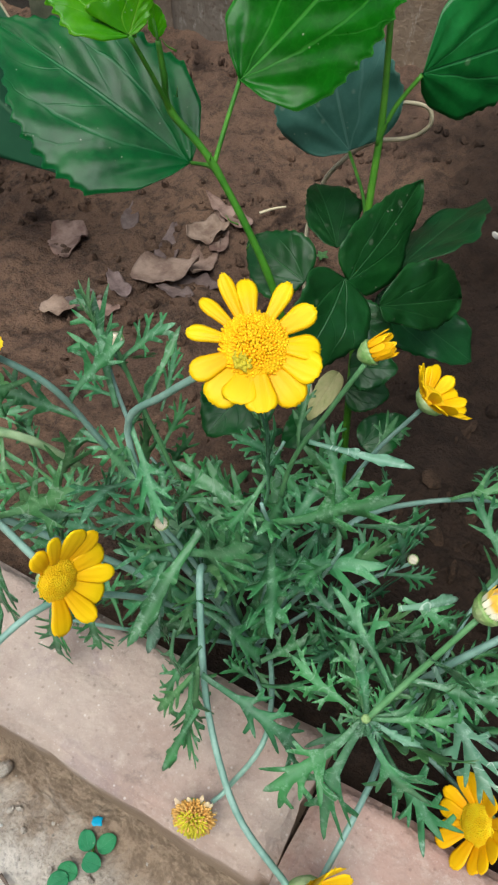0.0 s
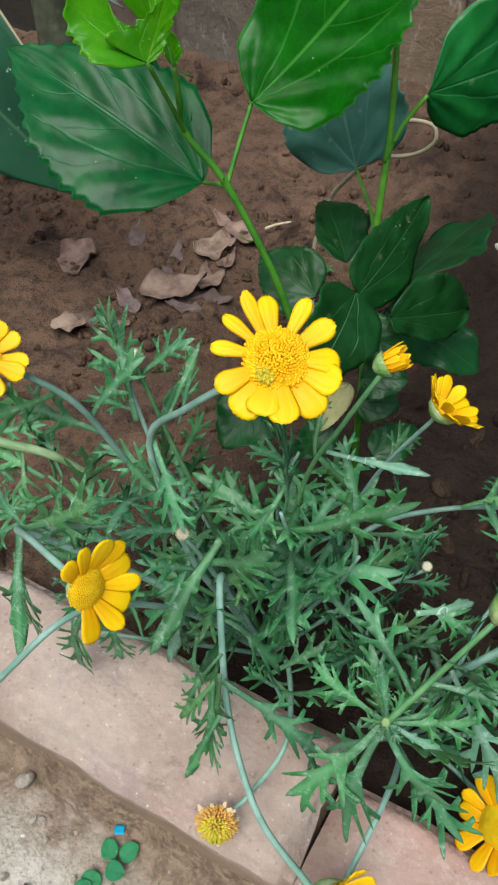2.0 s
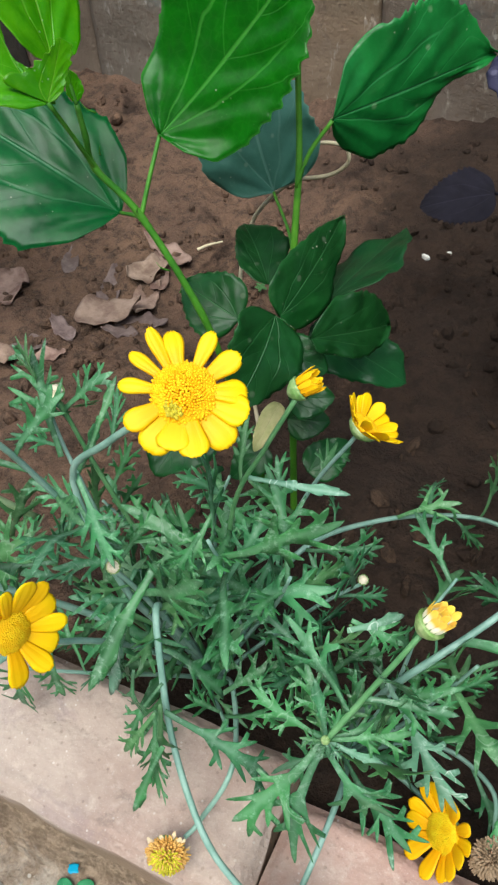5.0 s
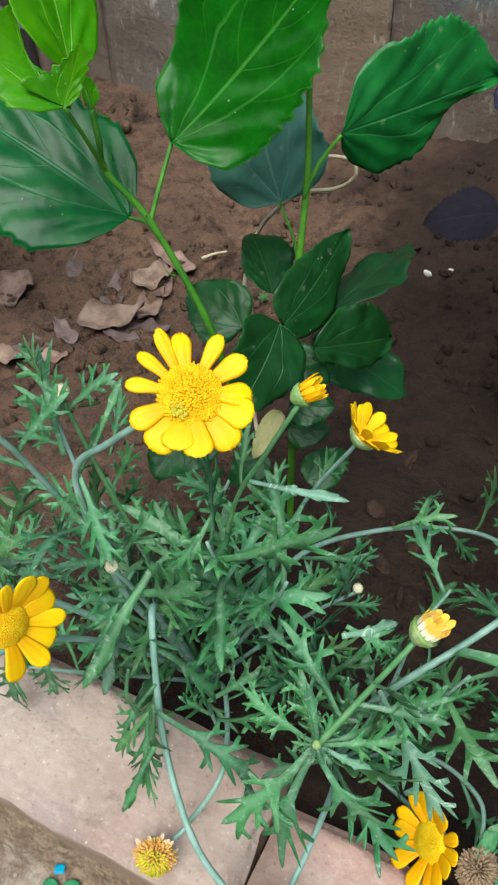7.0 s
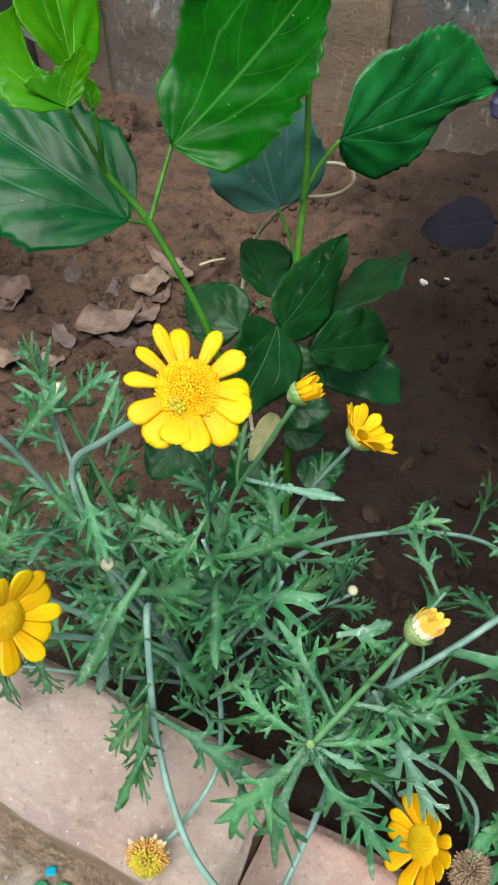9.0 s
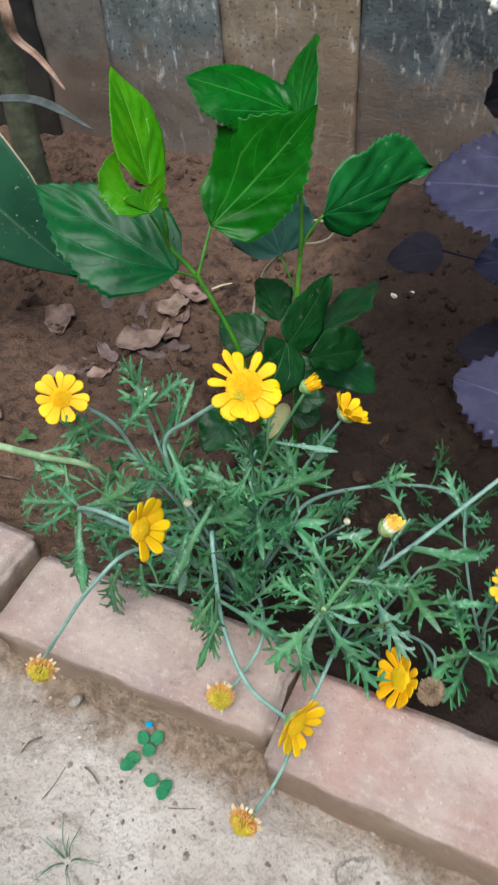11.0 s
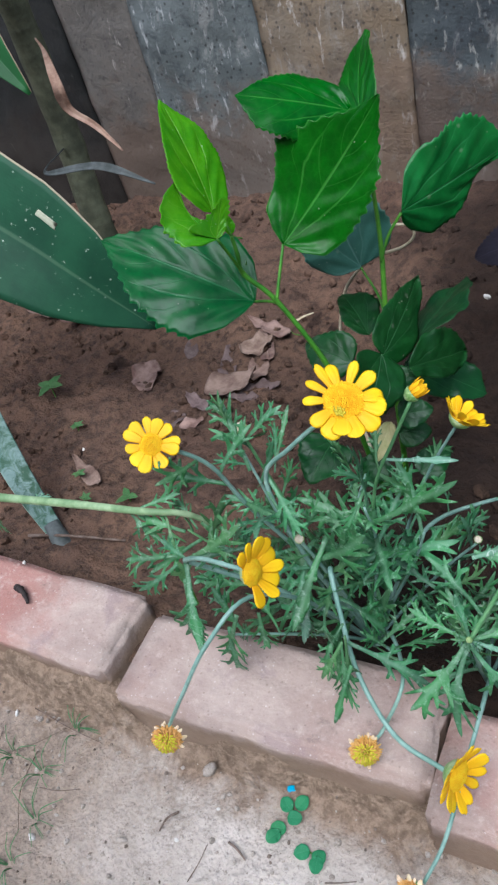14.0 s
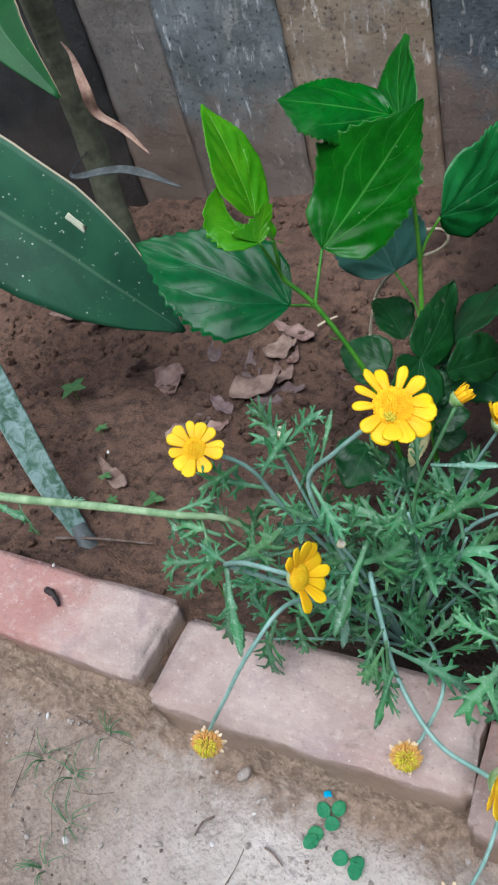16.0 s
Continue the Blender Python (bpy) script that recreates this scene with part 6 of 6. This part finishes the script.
twig([(-0.15, 0.211, 0.004), (-0.11, 0.206, 0.005), (-0.077, 0.203, 0.004)], 0.0005, "thin dry stalk on the sandy ground", ground_height, TWIG)
twig([(-0.274, 0.366, 0.004), (-0.22, 0.372, 0.008), (-0.165, 0.384, 0.004)], 0.0018, "dry grey stick on the soil by the bricks", soil_height)
twig([(-0.124, 0.735, 0.006), (-0.115, 0.744, 0.008), (-0.104, 0.753, 0.006)], 0.0016, "short pale stick on the soil", soil_height, ROOT)
litter_leaf(-0.425, 0.745, 0.05, 0.012, 120, 7, "narrow pale dead leaf on the soil")
litter_leaf(-0.486, 0.739, 0.05, 0.014, 100, 8, "narrow pale dead leaf on the soil")
litter_leaf(-0.344, 0.751, 0.06, 0.008, 80, 9, "narrow pale dead leaf on the soil", DRY_PINK)
litter_leaf(-0.232, 0.440, 0.045, 0.014, 60, 10, "crumpled pale dead leaf by the bricks")
litter_leaf(-0.13, 0.665, 0.05, 0.016, 30, 11, "thin brown dead leaf scrap on the soil")
litter_leaf(-0.12, 0.71, 0.055, 0.018, 70, 12, "pale folded dead leaf on the soil")
litter_leaf(0.238, 0.172, 0.020, 0.011, -40, 13, "pale dead leaf scrap on the ground", GRIT, ground_height)

splash = bmesh.new()
for n, (x, z, size) in enumerate(((0.127, 0.280, 0.017), (0.120, 0.286, 0.013), (0.133, 0.287, 0.012), (0.124, 0.273, 0.011), (0.129, 0.291, 0.009))):
    lump(splash, (x, SOIL_BACK - 0.0005, z), size, random.Random(77 + n), 0.6, 2)
solo("white_splash", splash, WHITE_BIT, "dried white splash stuck on the dark slate slab", "splash", at=(0.127, SOIL_BACK - 0.002, 0.269))

PALE = plain("pale flake", "9fa38c", "b4b49c", 150, 0.9)
flake = bmesh.new()
bmesh.ops.create_cube(flake, size=1.0)
bmesh.ops.subdivide_edges(flake, edges=flake.edges[:], cuts=3, use_grid_fill=True)
for v in flake.verts:
    v.co = Vector((v.co.x * 0.0062, v.co.y * 0.0205, v.co.z * 0.0006)) * (1 + 0.25 * noise.noise(v.co * 2.3))
flake.transform(frame_of((-0.2545, 0.5563, 0.2604), (-0.2644, 0.5566, 0.2703), (0.31, -0.88, 0.37)))
solo("pale_flake", flake, PALE, "pale dry flake stuck on the broad dark leaf", "litter", at=(-0.2545, 0.5563, 0.2604))

chip("white_chip", -0.2133, 0.3113, 0.006, WHITE_BIT, "small white chip on the red brick", "chip", lambda x, y: 0.056, "white chips", seed=91)

for n, (x, y, ln, w, spin) in enumerate(((-0.155, 0.615, 0.045, 0.02, -70), (-0.175, 0.635, 0.05, 0.018, 20), (-0.145, 0.645, 0.04, 0.016, -20), (-0.2, 0.575, 0.04, 0.02, 140), (-0.17, 0.575, 0.035, 0.014, 60), (-0.118, 0.605, 0.03, 0.012, 100), (-0.24, 0.67, 0.035, 0.014, 30), (-0.07, 0.66, 0.03, 0.012, -60))):
    litter_leaf(x, y, ln, w, spin, 100 + n, "crumpled dark mauve dead leaf on the soil", DEAD_DARK, lift=0.002)

spots = []
while len(spots) < 1000:
    x, y = rnd.uniform(-0.5, 0.45), rnd.uniform(-0.06, 0.222)
    if noise.noise(Vector((x * 11, y * 11, 8))) + rnd.uniform(-0.35, 0.35) + (y - 0.15) * 4 + (0.25 if x < -0.07 else 0.0) > 0.15:
        s = 0.0008 + 0.0035 * rnd.random() ** 5
        spots.append(((x, y, max(ground_height(x, y), bank_height(x, y)) + s * 0.15), s))
dark_bits = lumps(spots, rnd)
dark_bits.materials.append(EARTH_BIT)
tagged(new("earth_crumbs", dark_bits), "dark brown earth crumbs scattered on the sandy ground", "earth crumbs", kind="stuff")
for n, (x, y, ln, spin) in enumerate(((-0.135, 0.19, 0.05, 40), (-0.12, 0.155, 0.06, -70), (-0.095, 0.165, 0.035, 15), (0.03, 0.155, 0.025, 80), (0.125, 0.175, 0.02, 20), (-0.165, 0.165, 0.05, 100))):
    a = radians(spin)
    dx, dy = math.cos(a) * ln / 2, math.sin(a) * ln / 2
    twig([(x - dx, y - dy, 0.003), (x + dy * 0.15, y - dx * 0.15, 0.006), (x + dx, y + dy, 0.003)], 0.00045, "thin dry grass stalk on the sandy ground", ground_height, TWIG)

# ---- pieces of the wall and of the edging ----
# the seam at -0.529 widens the slabs that are painted for shade
SEAMS = [-0.978, -0.794, -0.529, -0.409, -0.225, -0.031, 0.162, 0.354, 0.57, 0.76]
STONES = [STONE_BROWN, STONE_GREY, STONE_BROWN, STONE_DARK, STONE_BROWN, STONE_GREY, STONE_DARK, STONE_SHADE, STONE_SHADE, STONE_SHADE, STONE_BROWN, STONE_GREY, STONE_TAN, STONE_DARK, STONE_DARK, STONE_BROWN, STONE_GREY, STONE_TAN]
edges = [-2.5 + 0.19 * k for k in range(8)] + SEAMS + [0.76 + 0.19 * k for k in range(1, 10)]
for n, (a, b) in enumerate(zip(edges, edges[1:])):
    for k, (lo, hi) in enumerate(((-0.04, 0.62), (0.622, 1.28))):
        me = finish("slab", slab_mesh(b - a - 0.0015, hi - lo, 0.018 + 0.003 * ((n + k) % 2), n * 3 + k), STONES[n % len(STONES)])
        put("slab", me, wall, Matrix.Translation(((a + b) / 2, SOIL_BACK + 0.0195, lo)))


def brick_mesh(seed, matter):
    """A worn fired brick on its edge: 232 by 73 mm on top, 110 mm deep, with chipped arrises."""
    bm = bmesh.new()
    bmesh.ops.create_cube(bm, size=1.0, matrix=Matrix.Diagonal((0.232, 0.073, 0.11, 1)))
    bmesh.ops.bevel(bm, geom=bm.edges[:], offset=0.004, segments=2, affect="EDGES")
    bmesh.ops.subdivide_edges(bm, edges=[e for e in bm.edges if e.calc_length() > 0.05], cuts=14, use_grid_fill=True)
    off = Vector((seed * 3.7, 0, 0))
    for v in bm.verts:
        q = v.co + off
        v.co += Vector((noise.noise(q * 30), noise.noise(q * 30 + Vector((9, 0, 0))), noise.noise(q * 30 + Vector((0, 9, 0))))) * 0.0016
        v.co += v.co.normalized() * -0.008 * max(0.0, noise.noise(q * 55) - 0.2)
    return finish("brick", bm, matter)


brick_shapes = [brick_mesh(s, (BRICK_PINK, BRICK, BRICK_RED, BRICK)[s]) for s in range(4)]
for n, (x, y, z, turn, tip) in enumerate(((-0.695, 0.262, 0.002, -1.0, 0.6), (-0.445, 0.267, 0.0, 0.5, -0.5), (-0.195, 0.277, 0.003, -2.0, 0.8), (0.054, 0.262, 0.001, 0.6, -0.3), (0.2885, 0.246, 0.0, -1.0, 0.5), (0.536, 0.247, 0.002, 0.5, 0.2), *((x, 0.255 + 0.004 * (k % 3), 0.001 * (k % 2), (k % 5 - 2) * 0.6, (k % 3 - 1) * 0.5) for k, x in enumerate([-0.945 - 0.248 * j for j in range(6)] + [0.793 + 0.248 * j for j in range(7)])))):
    ob = put("brick", brick_shapes[n % 4], None, pose(x, y, z, tip, tip * 0.5, turn))
    tagged(ob, ("dusty red-brown brick on edge with a black scrap on it", "dusty pinkish brick on edge bordering the soil bed")[n != 2], "brick", "brick edging")
